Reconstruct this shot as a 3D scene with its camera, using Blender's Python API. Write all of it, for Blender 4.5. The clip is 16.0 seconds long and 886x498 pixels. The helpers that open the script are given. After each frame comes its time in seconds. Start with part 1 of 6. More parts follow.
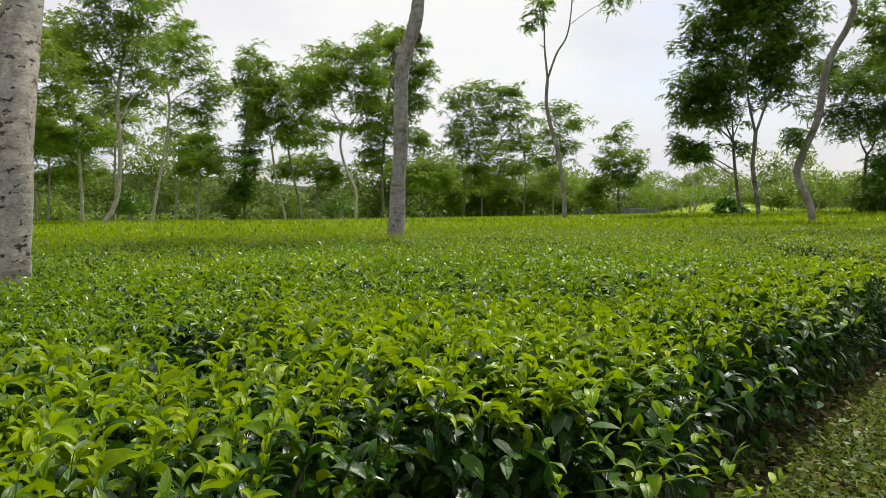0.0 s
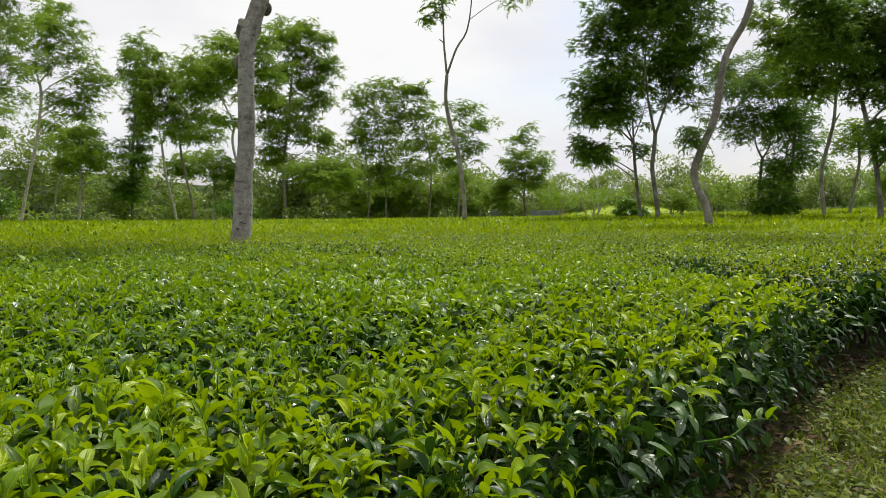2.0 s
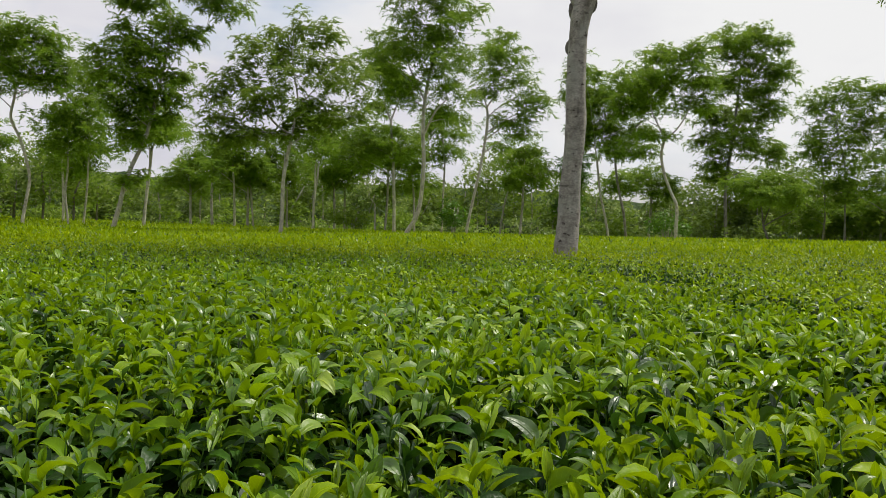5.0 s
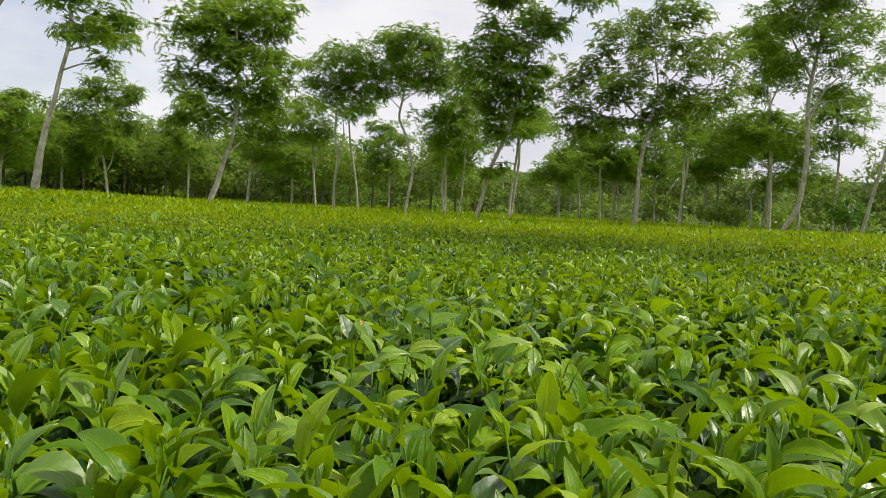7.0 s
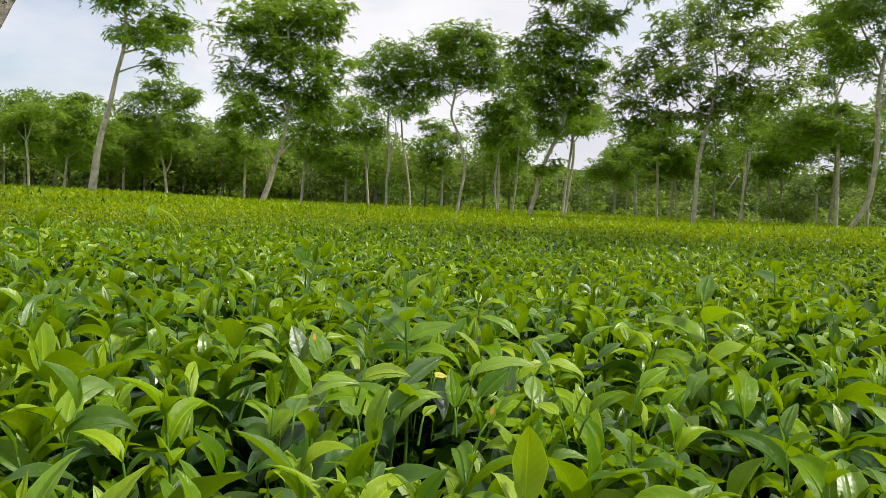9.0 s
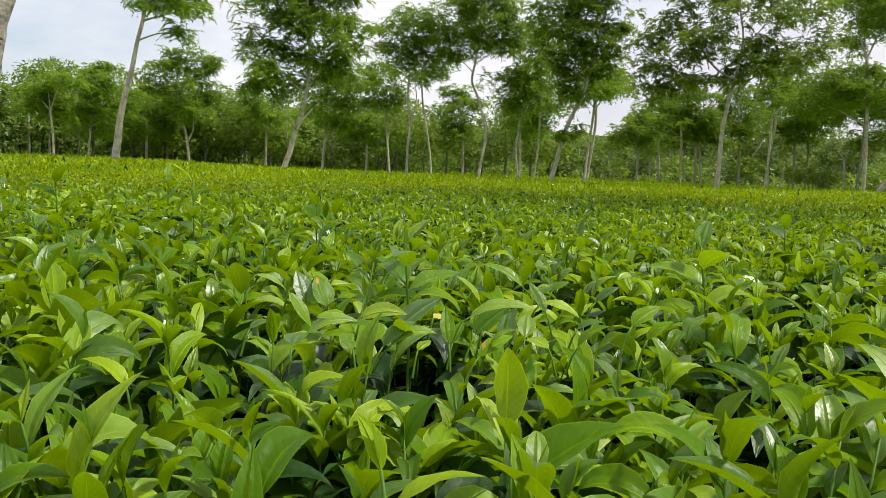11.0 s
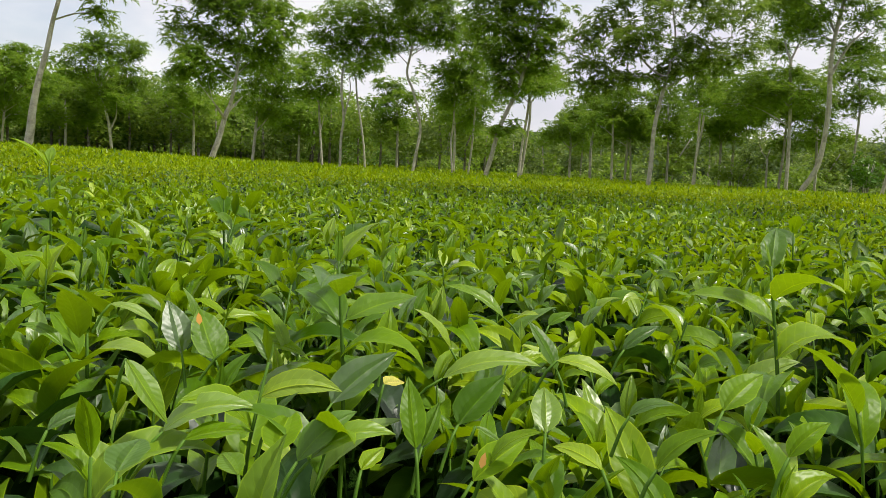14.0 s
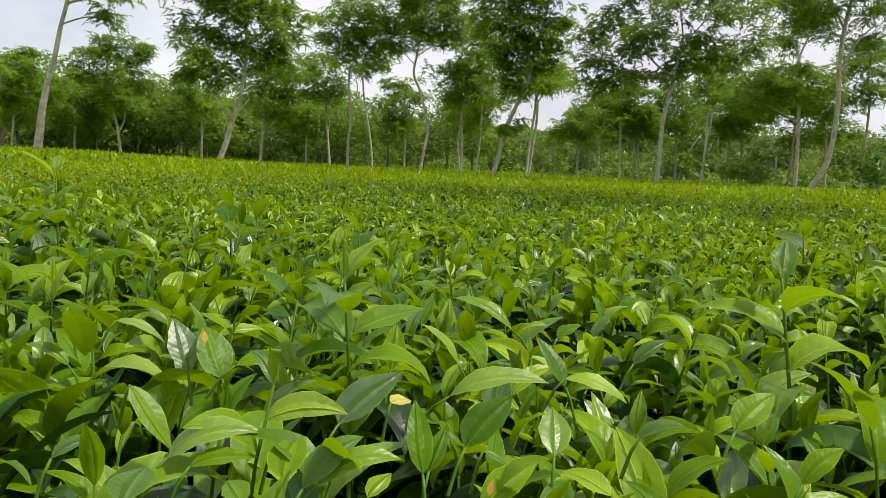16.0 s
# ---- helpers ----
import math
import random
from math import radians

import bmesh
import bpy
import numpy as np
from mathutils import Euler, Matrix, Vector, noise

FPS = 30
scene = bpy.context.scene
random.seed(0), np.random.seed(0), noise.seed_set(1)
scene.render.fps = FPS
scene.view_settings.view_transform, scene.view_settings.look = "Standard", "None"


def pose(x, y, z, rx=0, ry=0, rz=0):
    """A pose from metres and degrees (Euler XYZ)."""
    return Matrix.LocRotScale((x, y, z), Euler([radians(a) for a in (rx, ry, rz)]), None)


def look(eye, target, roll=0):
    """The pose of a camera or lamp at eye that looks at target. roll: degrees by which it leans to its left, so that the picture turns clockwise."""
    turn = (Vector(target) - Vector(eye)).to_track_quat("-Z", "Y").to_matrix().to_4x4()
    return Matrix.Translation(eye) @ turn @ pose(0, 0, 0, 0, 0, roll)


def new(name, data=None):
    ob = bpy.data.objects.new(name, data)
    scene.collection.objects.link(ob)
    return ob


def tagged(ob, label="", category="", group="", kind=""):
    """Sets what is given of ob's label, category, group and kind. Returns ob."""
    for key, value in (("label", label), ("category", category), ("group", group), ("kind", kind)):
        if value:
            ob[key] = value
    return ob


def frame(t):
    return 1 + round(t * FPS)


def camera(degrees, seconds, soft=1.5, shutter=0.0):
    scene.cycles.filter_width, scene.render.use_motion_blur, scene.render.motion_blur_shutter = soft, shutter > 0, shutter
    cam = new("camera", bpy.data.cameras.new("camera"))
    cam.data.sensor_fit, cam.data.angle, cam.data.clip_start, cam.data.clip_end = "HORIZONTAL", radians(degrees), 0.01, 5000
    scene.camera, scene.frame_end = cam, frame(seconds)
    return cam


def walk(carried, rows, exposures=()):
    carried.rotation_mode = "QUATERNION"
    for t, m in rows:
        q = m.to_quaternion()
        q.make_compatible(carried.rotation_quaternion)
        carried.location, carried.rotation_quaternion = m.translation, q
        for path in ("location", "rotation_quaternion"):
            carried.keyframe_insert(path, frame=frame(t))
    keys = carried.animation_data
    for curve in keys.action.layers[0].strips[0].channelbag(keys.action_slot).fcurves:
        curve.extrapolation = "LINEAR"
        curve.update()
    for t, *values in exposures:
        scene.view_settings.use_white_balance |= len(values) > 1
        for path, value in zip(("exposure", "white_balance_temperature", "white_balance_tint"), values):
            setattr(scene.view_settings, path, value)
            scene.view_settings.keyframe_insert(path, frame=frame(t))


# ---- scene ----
cam = camera(59.5, 16.0, soft=0.75)
PATH = [
    (0, (-0.384, -0.479, 1.289), (-0.441, 1.519, 1.199), 0.1),
    (0.5, (-0.176, -0.067, 1.311), (-0.179, 1.931, 1.221), -0.0),
    (1, (0.07, 0.385, 1.321), (0.159, 2.381, 1.23), 0.3),
    (1.5, (0.225, 0.833, 1.34), (0.427, 2.821, 1.253), 0.4),
    (2, (0.47, 1.319, 1.306), (0.635, 3.31, 1.22), 0.4),
    (2.5, (0.688, 1.826, 1.303), (0.915, 3.811, 1.216), 1.0),
    (3, (0.851, 2.299, 1.334), (1.113, 4.281, 1.254), 1.2),
    (3.5, (1.055, 2.675, 1.354), (1.152, 4.672, 1.322), 1.6),
    (4, (1.159, 2.97, 1.312), (0.905, 4.953, 1.272), 1.3),
    (4.5, (1.339, 3.282, 1.275), (0.89, 5.231, 1.227), 1.0),
    (5, (1.695, 3.657, 1.228), (0.761, 5.425, 1.169), 1.8),
    (5.2, (1.802, 3.769, 1.238), (0.825, 5.513, 1.178), 2.1),
    (7.3, (1.436, 5.348, 1.126), (-0.248, 6.421, 1.015), 3.2),
    (7.5, (1.381, 5.38, 1.124), (-0.311, 6.44, 1.013), 3.4),
    (8, (1.29, 5.442, 1.117), (-0.405, 6.497, 1.003), 3.1),
    (8.5, (1.279, 5.489, 1.111), (-0.427, 6.528, 0.997), 2.7),
    (8.7, (1.285, 5.507, 1.112), (-0.424, 6.539, 0.997), 2.6),
    (10.8, (1.33, 5.527, 1.103), (-0.405, 6.506, 0.923), 2.2),
    (11, (1.333, 5.531, 1.083), (-0.401, 6.506, 0.88), 2.2),
    (11.5, (1.389, 5.567, 1.041), (-0.376, 6.481, 0.814), 3.6),
    (12, (1.381, 5.587, 1.034), (-0.395, 6.48, 0.811), 3.9),
    (12.5, (1.215, 5.607, 1.048), (-0.567, 6.49, 0.828), 3.4),
    (13, (1.063, 5.653, 1.056), (-0.657, 6.65, 0.843), 3.6),
    (13.5, (1.002, 5.692, 1.053), (-0.632, 6.827, 0.847), 3.3),
    (14, (0.983, 5.704, 1.068), (-0.659, 6.825, 0.857), 3.1),
    (14.5, (0.973, 5.7, 1.076), (-0.679, 6.807, 0.865), 2.8),
    (15, (0.976, 5.709, 1.077), (-0.679, 6.811, 0.865), 2.6),
    (15.5, (0.977, 5.708, 1.079), (-0.676, 6.815, 0.866), 2.8),
    (16, (0.977, 5.709, 1.082), (-0.677, 6.813, 0.869), 2.6),
]
walk(cam, [(t, look(eye, target, roll)) for t, eye, target, roll in PATH],
     exposures=[(0, -0.23), (3, -0.21), (4.2, -0.24), (5.0, -0.36), (5.6, -0.34), (7.3, -0.14), (10.8, -0.04), (12, 0.02), (13, -0.12), (14.5, -0.10), (16, -0.09)])

# ---- world, sun ----
SUN_AZ, SUN_EL = 38.0, 58.0       # degrees clockwise from +y, and above the horizon
world = bpy.data.worlds.new("sky")
scene.world = world
world.use_nodes = True
wn, wl = world.node_tree.nodes, world.node_tree.links
wn.clear()


def wnode(kind, **inputs):
    n = wn.new(kind)
    for k, v in inputs.items():
        n.inputs[k.replace("_", " ")].default_value = v
    return n


sky = wn.new("ShaderNodeTexSky")
sky.sky_type, sky.sun_disc = "NISHITA", False
sky.sun_elevation, sky.sun_rotation = radians(SUN_EL), radians(SUN_AZ)
sky.air_density, sky.dust_density = 1.0, 2.5
sky_scale = wn.new("ShaderNodeVectorMath")
sky_scale.operation = "SCALE"
sky_scale.inputs["Scale"].default_value = 0.18
wl.new(sky.outputs[0], sky_scale.inputs[0])
tc = wn.new("ShaderNodeTexCoord")
flat = wn.new("ShaderNodeMapping")
flat.inputs["Scale"].default_value = (1.0, 1.0, 2.2)
flat.inputs["Location"].default_value = (0.35, 0.1, 0.2)
wl.new(tc.outputs["Generated"], flat.inputs[0])
cover = wnode("ShaderNodeTexNoise", Scale=2.1, Detail=7.0, Roughness=0.52)
wl.new(flat.outputs[0], cover.inputs["Vector"])
cover_ramp = wn.new("ShaderNodeValToRGB")
cover_ramp.color_ramp.elements[0].position, cover_ramp.color_ramp.elements[1].position = 0.26, 0.50
# the cloud thins out towards -x
aside = wn.new("ShaderNodeSeparateXYZ")
wl.new(tc.outputs["Generated"], aside.inputs[0])
thin = wn.new("ShaderNodeMath")
thin.operation = "MULTIPLY_ADD"
thin.inputs[1].default_value = 0.02
wl.new(aside.outputs[0], thin.inputs[0])
wl.new(cover.outputs["Fac"], thin.inputs[2])
wl.new(thin.outputs[0], cover_ramp.inputs[0])
shade = wnode("ShaderNodeTexNoise", Scale=1.6, Detail=6.0, Roughness=0.55)
flat2 = wn.new("ShaderNodeMapping")
flat2.inputs["Scale"].default_value = (1.0, 1.0, 2.6)
flat2.inputs["Location"].default_value = (4.1, 2.3, 0.9)
wl.new(tc.outputs["Generated"], flat2.inputs[0])
wl.new(flat2.outputs[0], shade.inputs["Vector"])
shade_ramp = wn.new("ShaderNodeValToRGB")
r = shade_ramp.color_ramp
r.elements[0].position, r.elements[0].color = 0.36, (0.86, 0.845, 0.93, 1)
r.elements[1].position, r.elements[1].color = 0.60, (1.12, 1.12, 1.12, 1)
wl.new(shade.outputs["Fac"], shade_ramp.inputs[0])
cloud_mix = wn.new("ShaderNodeMixRGB")
wl.new(cover_ramp.outputs[0], cloud_mix.inputs[0])
wl.new(sky_scale.outputs[0], cloud_mix.inputs[1])
wl.new(shade_ramp.outputs[0], cloud_mix.inputs[2])
bg = wn.new("ShaderNodeBackground")
bg.inputs["Strength"].default_value = 1.0
wl.new(cloud_mix.outputs[0], bg.inputs["Color"])
wout = wn.new("ShaderNodeOutputWorld")
wl.new(bg.outputs[0], wout.inputs["Surface"])

sun_data = bpy.data.lights.new("sun", "SUN")
sun_data.energy, sun_data.angle, sun_data.color = 5.0, radians(3), (1.0, 0.945, 0.84)
sun = new("sun", sun_data)
_az, _el = radians(SUN_AZ), radians(SUN_EL)
sun.matrix_world = look((0, 0, 60), (-math.sin(_az) * math.cos(_el), -math.cos(_az) * math.cos(_el), 60 - math.sin(_el)))


# ---- materials ----
def material(name):
    m = bpy.data.materials.new(name)
    m.use_nodes = True
    m.node_tree.nodes.clear()
    return m, m.node_tree.nodes, m.node_tree.links


def ramp(n, l, source, stops):
    """A colour ramp fed by the socket source; stops are (position, (r, g, b))."""
    c = n.new("ShaderNodeValToRGB")
    e = c.color_ramp.elements
    while len(e) < len(stops):
        e.new(0.5)
    for el, (p, col) in zip(e, stops):
        el.position, el.color = p, (*col, 1)
    l.new(source, c.inputs[0])
    return c.outputs[0]


def chance(n, l):
    """A number from 0 to 1 that differs from piece to piece, joined or not."""
    geo, info = n.new("ShaderNodeNewGeometry"), n.new("ShaderNodeObjectInfo")
    add, frac = n.new("ShaderNodeMath"), n.new("ShaderNodeMath")
    frac.operation = "FRACT"
    l.new(geo.outputs["Random Per Island"], add.inputs[0])
    l.new(info.outputs["Random"], add.inputs[1])
    l.new(add.outputs[0], frac.inputs[0])
    return frac.outputs[0]


def math_node(n, l, op, a, b=0.0):
    m = n.new("ShaderNodeMath")
    m.operation = op
    for k, v in ((0, a), (1, b)):
        if isinstance(v, (int, float)):
            m.inputs[k].default_value = v
        else:
            l.new(v, m.inputs[k])
    return m.outputs[0]


def mix_colour(n, l, fac, a, b, blend="MIX"):
    m = n.new("ShaderNodeMixRGB")
    m.blend_type = blend
    for k, v in ((0, fac), (1, a), (2, b)):
        if isinstance(v, (int, float)):
            m.inputs[k].default_value = v
        elif isinstance(v, tuple):
            m.inputs[k].default_value = (*v, 1)
        else:
            l.new(v, m.inputs[k])
    return m.outputs[0]


def leaf_material(name, stops, rough=0.38, through_share=0.3, through_colour=(0.35, 0.55, 0.04), veins=False, large=None, gloss=0.4):
    """Leaf: colour by chance from leaf to leaf, gloss, and light let through."""
    m, n, l = material(name)
    pick = chance(n, l)
    col = ramp(n, l, pick, stops)
    tex = n.new("ShaderNodeTexCoord")
    if large:
        patch = n.new("ShaderNodeTexNoise")
        geo = n.new("ShaderNodeNewGeometry")
        patch.inputs["Scale"].default_value, patch.inputs["Detail"].default_value = large, 3
        l.new(geo.outputs["Position"], patch.inputs["Vector"])
        tint = ramp(n, l, patch.outputs["Fac"], [(0.35, (0.72, 0.80, 0.7)), (0.65, (1.28, 1.18, 1.0))])
        col = mix_colour(n, l, 1.0, col, tint, "MULTIPLY")
    p = n.new("ShaderNodeBsdfPrincipled")
    # some leaves are waxier than others
    wax = math_node(n, l, "FRACT", math_node(n, l, "MULTIPLY", pick, 7.0))
    l.new(math_node(n, l, "MULTIPLY_ADD", wax, 0.26), p.inputs["Roughness"])
    p.inputs["Roughness"].links[0].from_node.inputs[2].default_value = rough - 0.14
    p.inputs["IOR"].default_value = 1.45
    sheen = math_node(n, l, "FRACT", math_node(n, l, "MULTIPLY", pick, 13.0))
    sheen = math_node(n, l, "MULTIPLY", math_node(n, l, "POWER", sheen, 3.0), 2.6 * gloss)
    l.new(math_node(n, l, "ADD", sheen, 0.35 * gloss), p.inputs["Specular IOR Level"])
    if veins:
        sep = n.new("ShaderNodeSeparateXYZ")
        l.new(tex.outputs["UV"], sep.inputs[0])
        off = math_node(n, l, "ABSOLUTE", math_node(n, l, "SUBTRACT", sep.outputs[1], 0.5))
        rib = math_node(n, l, "LESS_THAN", off, 0.022)
        # side veins run forward from the midrib
        skew = math_node(n, l, "SUBTRACT", sep.outputs[0], math_node(n, l, "MULTIPLY", off, 0.35))
        wave = math_node(n, l, "SINE", math_node(n, l, "MULTIPLY", skew, 62.0))
        vein = math_node(n, l, "MULTIPLY", math_node(n, l, "GREATER_THAN", wave, 0.94), 0.24)
        lighter = mix_colour(n, l, 1.0, col, (2.1, 1.75, 2.2), "MULTIPLY")
        # the leaf rim is painted lighter too, like a margin catching light
        col = mix_colour(n, l, math_node(n, l, "MAXIMUM", math_node(n, l, "MULTIPLY", math_node(n, l, "MAXIMUM", rib, math_node(n, l, "GREATER_THAN", off, 0.470)), 0.75), vein), col, lighter)
        blotch = n.new("ShaderNodeTexNoise")
        blotch.inputs["Scale"].default_value = 40
        l.new(tex.outputs["Object"], blotch.inputs["Vector"])
        col = mix_colour(n, l, 1.0, col, ramp(n, l, blotch.outputs["Fac"], [(0.3, (0.86, 0.88, 0.86)), (0.7, (1.1, 1.08, 1.05))]), "MULTIPLY")
        bump = n.new("ShaderNodeBump")
        bump.inputs["Strength"].default_value, bump.inputs["Distance"].default_value = 0.7, 0.004
        ripple = n.new("ShaderNodeTexNoise")
        ripple.inputs["Scale"].default_value, ripple.inputs["Detail"].default_value = 55, 2
        l.new(tex.outputs["Object"], ripple.inputs["Vector"])
        # the blade swells between the side veins and sinks at the midrib
        swell = math_node(n, l, "ADD", ripple.outputs["Fac"], math_node(n, l, "MULTIPLY", wave, 0.016))
        swell = math_node(n, l, "ADD", swell, math_node(n, l, "MINIMUM", math_node(n, l, "MULTIPLY", off, 3.0), 0.5))
        l.new(swell, bump.inputs["Height"])
        l.new(bump.outputs[0], p.inputs["Normal"])
    l.new(col, p.inputs["Base Color"])
    t = n.new("ShaderNodeBsdfTranslucent")
    l.new(mix_colour(n, l, 0.55, col, through_colour), t.inputs["Color"])
    mx = n.new("ShaderNodeMixShader")
    mx.inputs[0].default_value = through_share
    l.new(p.outputs[0], mx.inputs[1])
    l.new(t.outputs[0], mx.inputs[2])
    o = n.new("ShaderNodeOutputMaterial")
    l.new(mx.outputs[0], o.inputs["Surface"])
    return m


TEA_YOUNG = leaf_material("tea_leaf_young", [(0.0, (0.034, 0.092, 0.002)), (0.40, (0.079, 0.174, 0.002)), (0.80, (0.152, 0.266, 0.003)), (1.0, (0.25, 0.37, 0.004))], 0.46, 0.31, (0.44, 0.67, 0.002), True, 0.5, gloss=0.52)
TEA_PALE = leaf_material("tea_leaf_yellowish", [(0.0, (0.041, 0.096, 0.002)), (0.40, (0.098, 0.190, 0.002)), (0.80, (0.182, 0.292, 0.003)), (1.0, (0.29, 0.40, 0.004))], 0.48, 0.32, (0.49, 0.68, 0.002), True, 0.5, gloss=0.34)
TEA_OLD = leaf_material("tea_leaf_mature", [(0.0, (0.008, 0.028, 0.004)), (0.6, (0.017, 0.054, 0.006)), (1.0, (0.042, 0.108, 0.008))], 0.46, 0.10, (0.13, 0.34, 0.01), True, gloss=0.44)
TEA_MID = leaf_material("tea_leaf_carpet", [(0.0, (0.055, 0.114, 0.002)), (0.5, (0.138, 0.218, 0.002)), (1.0, (0.248, 0.330, 0.003))], 0.48, 0.32, (0.50, 0.64, 0.002), False, 0.5, gloss=0.12)
TREE_LEAF = leaf_material("shade_tree_leaf", [(0.0, (0.080, 0.155, 0.014)), (0.5, (0.126, 0.222, 0.021)), (1.0, (0.192, 0.300, 0.032))], 0.55, 0.40, (0.38, 0.56, 0.04), large=0.8, gloss=0.2)
DARK_LEAF = leaf_material("dark_tree_leaf", [(0.0, (0.042, 0.096, 0.014)), (0.5, (0.068, 0.142, 0.018)), (1.0, (0.110, 0.198, 0.024))], 0.5, 0.36, (0.26, 0.44, 0.04), large=0.8, gloss=0.2)
OPEN_LEAF = leaf_material("light_tree_leaf", [(0.0, (0.090, 0.150, 0.018)), (0.5, (0.132, 0.208, 0.028)), (1.0, (0.190, 0.272, 0.040))], 0.5, 0.40, (0.36, 0.50, 0.06), large=0.8, gloss=0.2)
IVY_LEAF = leaf_material("climber_leaf", [(0.0, (0.042, 0.108, 0.010)), (0.5, (0.070, 0.170, 0.012)), (1.0, (0.115, 0.235, 0.014))], 0.45, 0.32, (0.20, 0.40, 0.02), large=0.8)
# kept pale: the haze of distance is put into this leaf colour
WOOD_LEAF = leaf_material("far_wood_leaf_hazed", [(0.0, (0.050, 0.095, 0.018)), (0.5, (0.135, 0.205, 0.045)), (1.0, (0.290, 0.350, 0.130))], 0.6, 0.38, (0.30, 0.42, 0.07), False, 0.5)
SHRUB_LEAF = leaf_material("shrub_leaf", [(0.0, (0.085, 0.155, 0.016)), (0.5, (0.150, 0.235, 0.022)), (1.0, (0.230, 0.315, 0.030))], 0.5, 0.4, (0.3, 0.45, 0.04))
WEED_LEAF = leaf_material("weed_leaf", [(0.0, (0.034, 0.060, 0.005)), (0.5, (0.074, 0.114, 0.009)), (0.9, (0.145, 0.185, 0.015)), (1.0, (0.17, 0.12, 0.03))], 0.6, 0.2, (0.24, 0.34, 0.03), gloss=0.2)
GRASS = leaf_material("grass_blade", [(0.0, (0.080, 0.120, 0.008)), (0.6, (0.160, 0.215, 0.014)), (0.92, (0.24, 0.29, 0.03)), (1.0, (0.26, 0.23, 0.10))], 0.6, 0.25, (0.28, 0.40, 0.03), gloss=0.1)
LITTER = leaf_material("fallen_leaf", [(0.0, (0.05, 0.035, 0.02)), (0.6, (0.12, 0.08, 0.045)), (1.0, (0.22, 0.15, 0.08))], 0.7, 0.05, (0.2, 0.12, 0.05), gloss=0.15)
YELLOW_LEAF = leaf_material("yellowed_leaf", [(0.0, (0.42, 0.42, 0.05)), (1.0, (0.50, 0.48, 0.08))], 0.4, 0.25, (0.5, 0.5, 0.05), True)
SPOT = leaf_material("leaf_scorch", [(0.0, (0.52, 0.25, 0.05)), (1.0, (0.58, 0.31, 0.07))], 0.6, 0.1)


def rough_material(name, stops, scale, detail=6, rough=0.9, bump=0.5, dist=0.01, stretch=(1, 1, 1), space="Object", large=None, gloss=0.2):
    """Bark, soil and wood: noise colour at two scales, with relief."""
    m, n, l = material(name)
    tex = n.new("ShaderNodeTexCoord")
    mp = n.new("ShaderNodeMapping")
    mp.inputs["Scale"].default_value = stretch
    l.new(tex.outputs[space], mp.inputs[0])
    noise_node = n.new("ShaderNodeTexNoise")
    noise_node.inputs["Scale"].default_value, noise_node.inputs["Detail"].default_value, noise_node.inputs["Roughness"].default_value = scale, detail, 0.65
    l.new(mp.outputs[0], noise_node.inputs["Vector"])
    col = ramp(n, l, noise_node.outputs["Fac"], stops)
    big = n.new("ShaderNodeTexNoise")
    big.inputs["Scale"].default_value = large or scale * 0.13
    big.inputs["Detail"].default_value = 4
    l.new(tex.outputs[space], big.inputs["Vector"])
    col = mix_colour(n, l, 1.0, col, ramp(n, l, big.outputs["Fac"], [(0.3, (0.66, 0.66, 0.62)), (0.7, (1.22, 1.2, 1.18))]), "MULTIPLY")
    p = n.new("ShaderNodeBsdfPrincipled")
    p.inputs["Roughness"].default_value = rough
    p.inputs["Specular IOR Level"].default_value = gloss
    l.new(col, p.inputs["Base Color"])
    b = n.new("ShaderNodeBump")
    b.inputs["Strength"].default_value, b.inputs["Distance"].default_value = bump, dist
    l.new(noise_node.outputs["Fac"], b.inputs["Height"])
    l.new(b.outputs[0], p.inputs["Normal"])
    o = n.new("ShaderNodeOutputMaterial")
    l.new(p.outputs[0], o.inputs["Surface"])
    return m


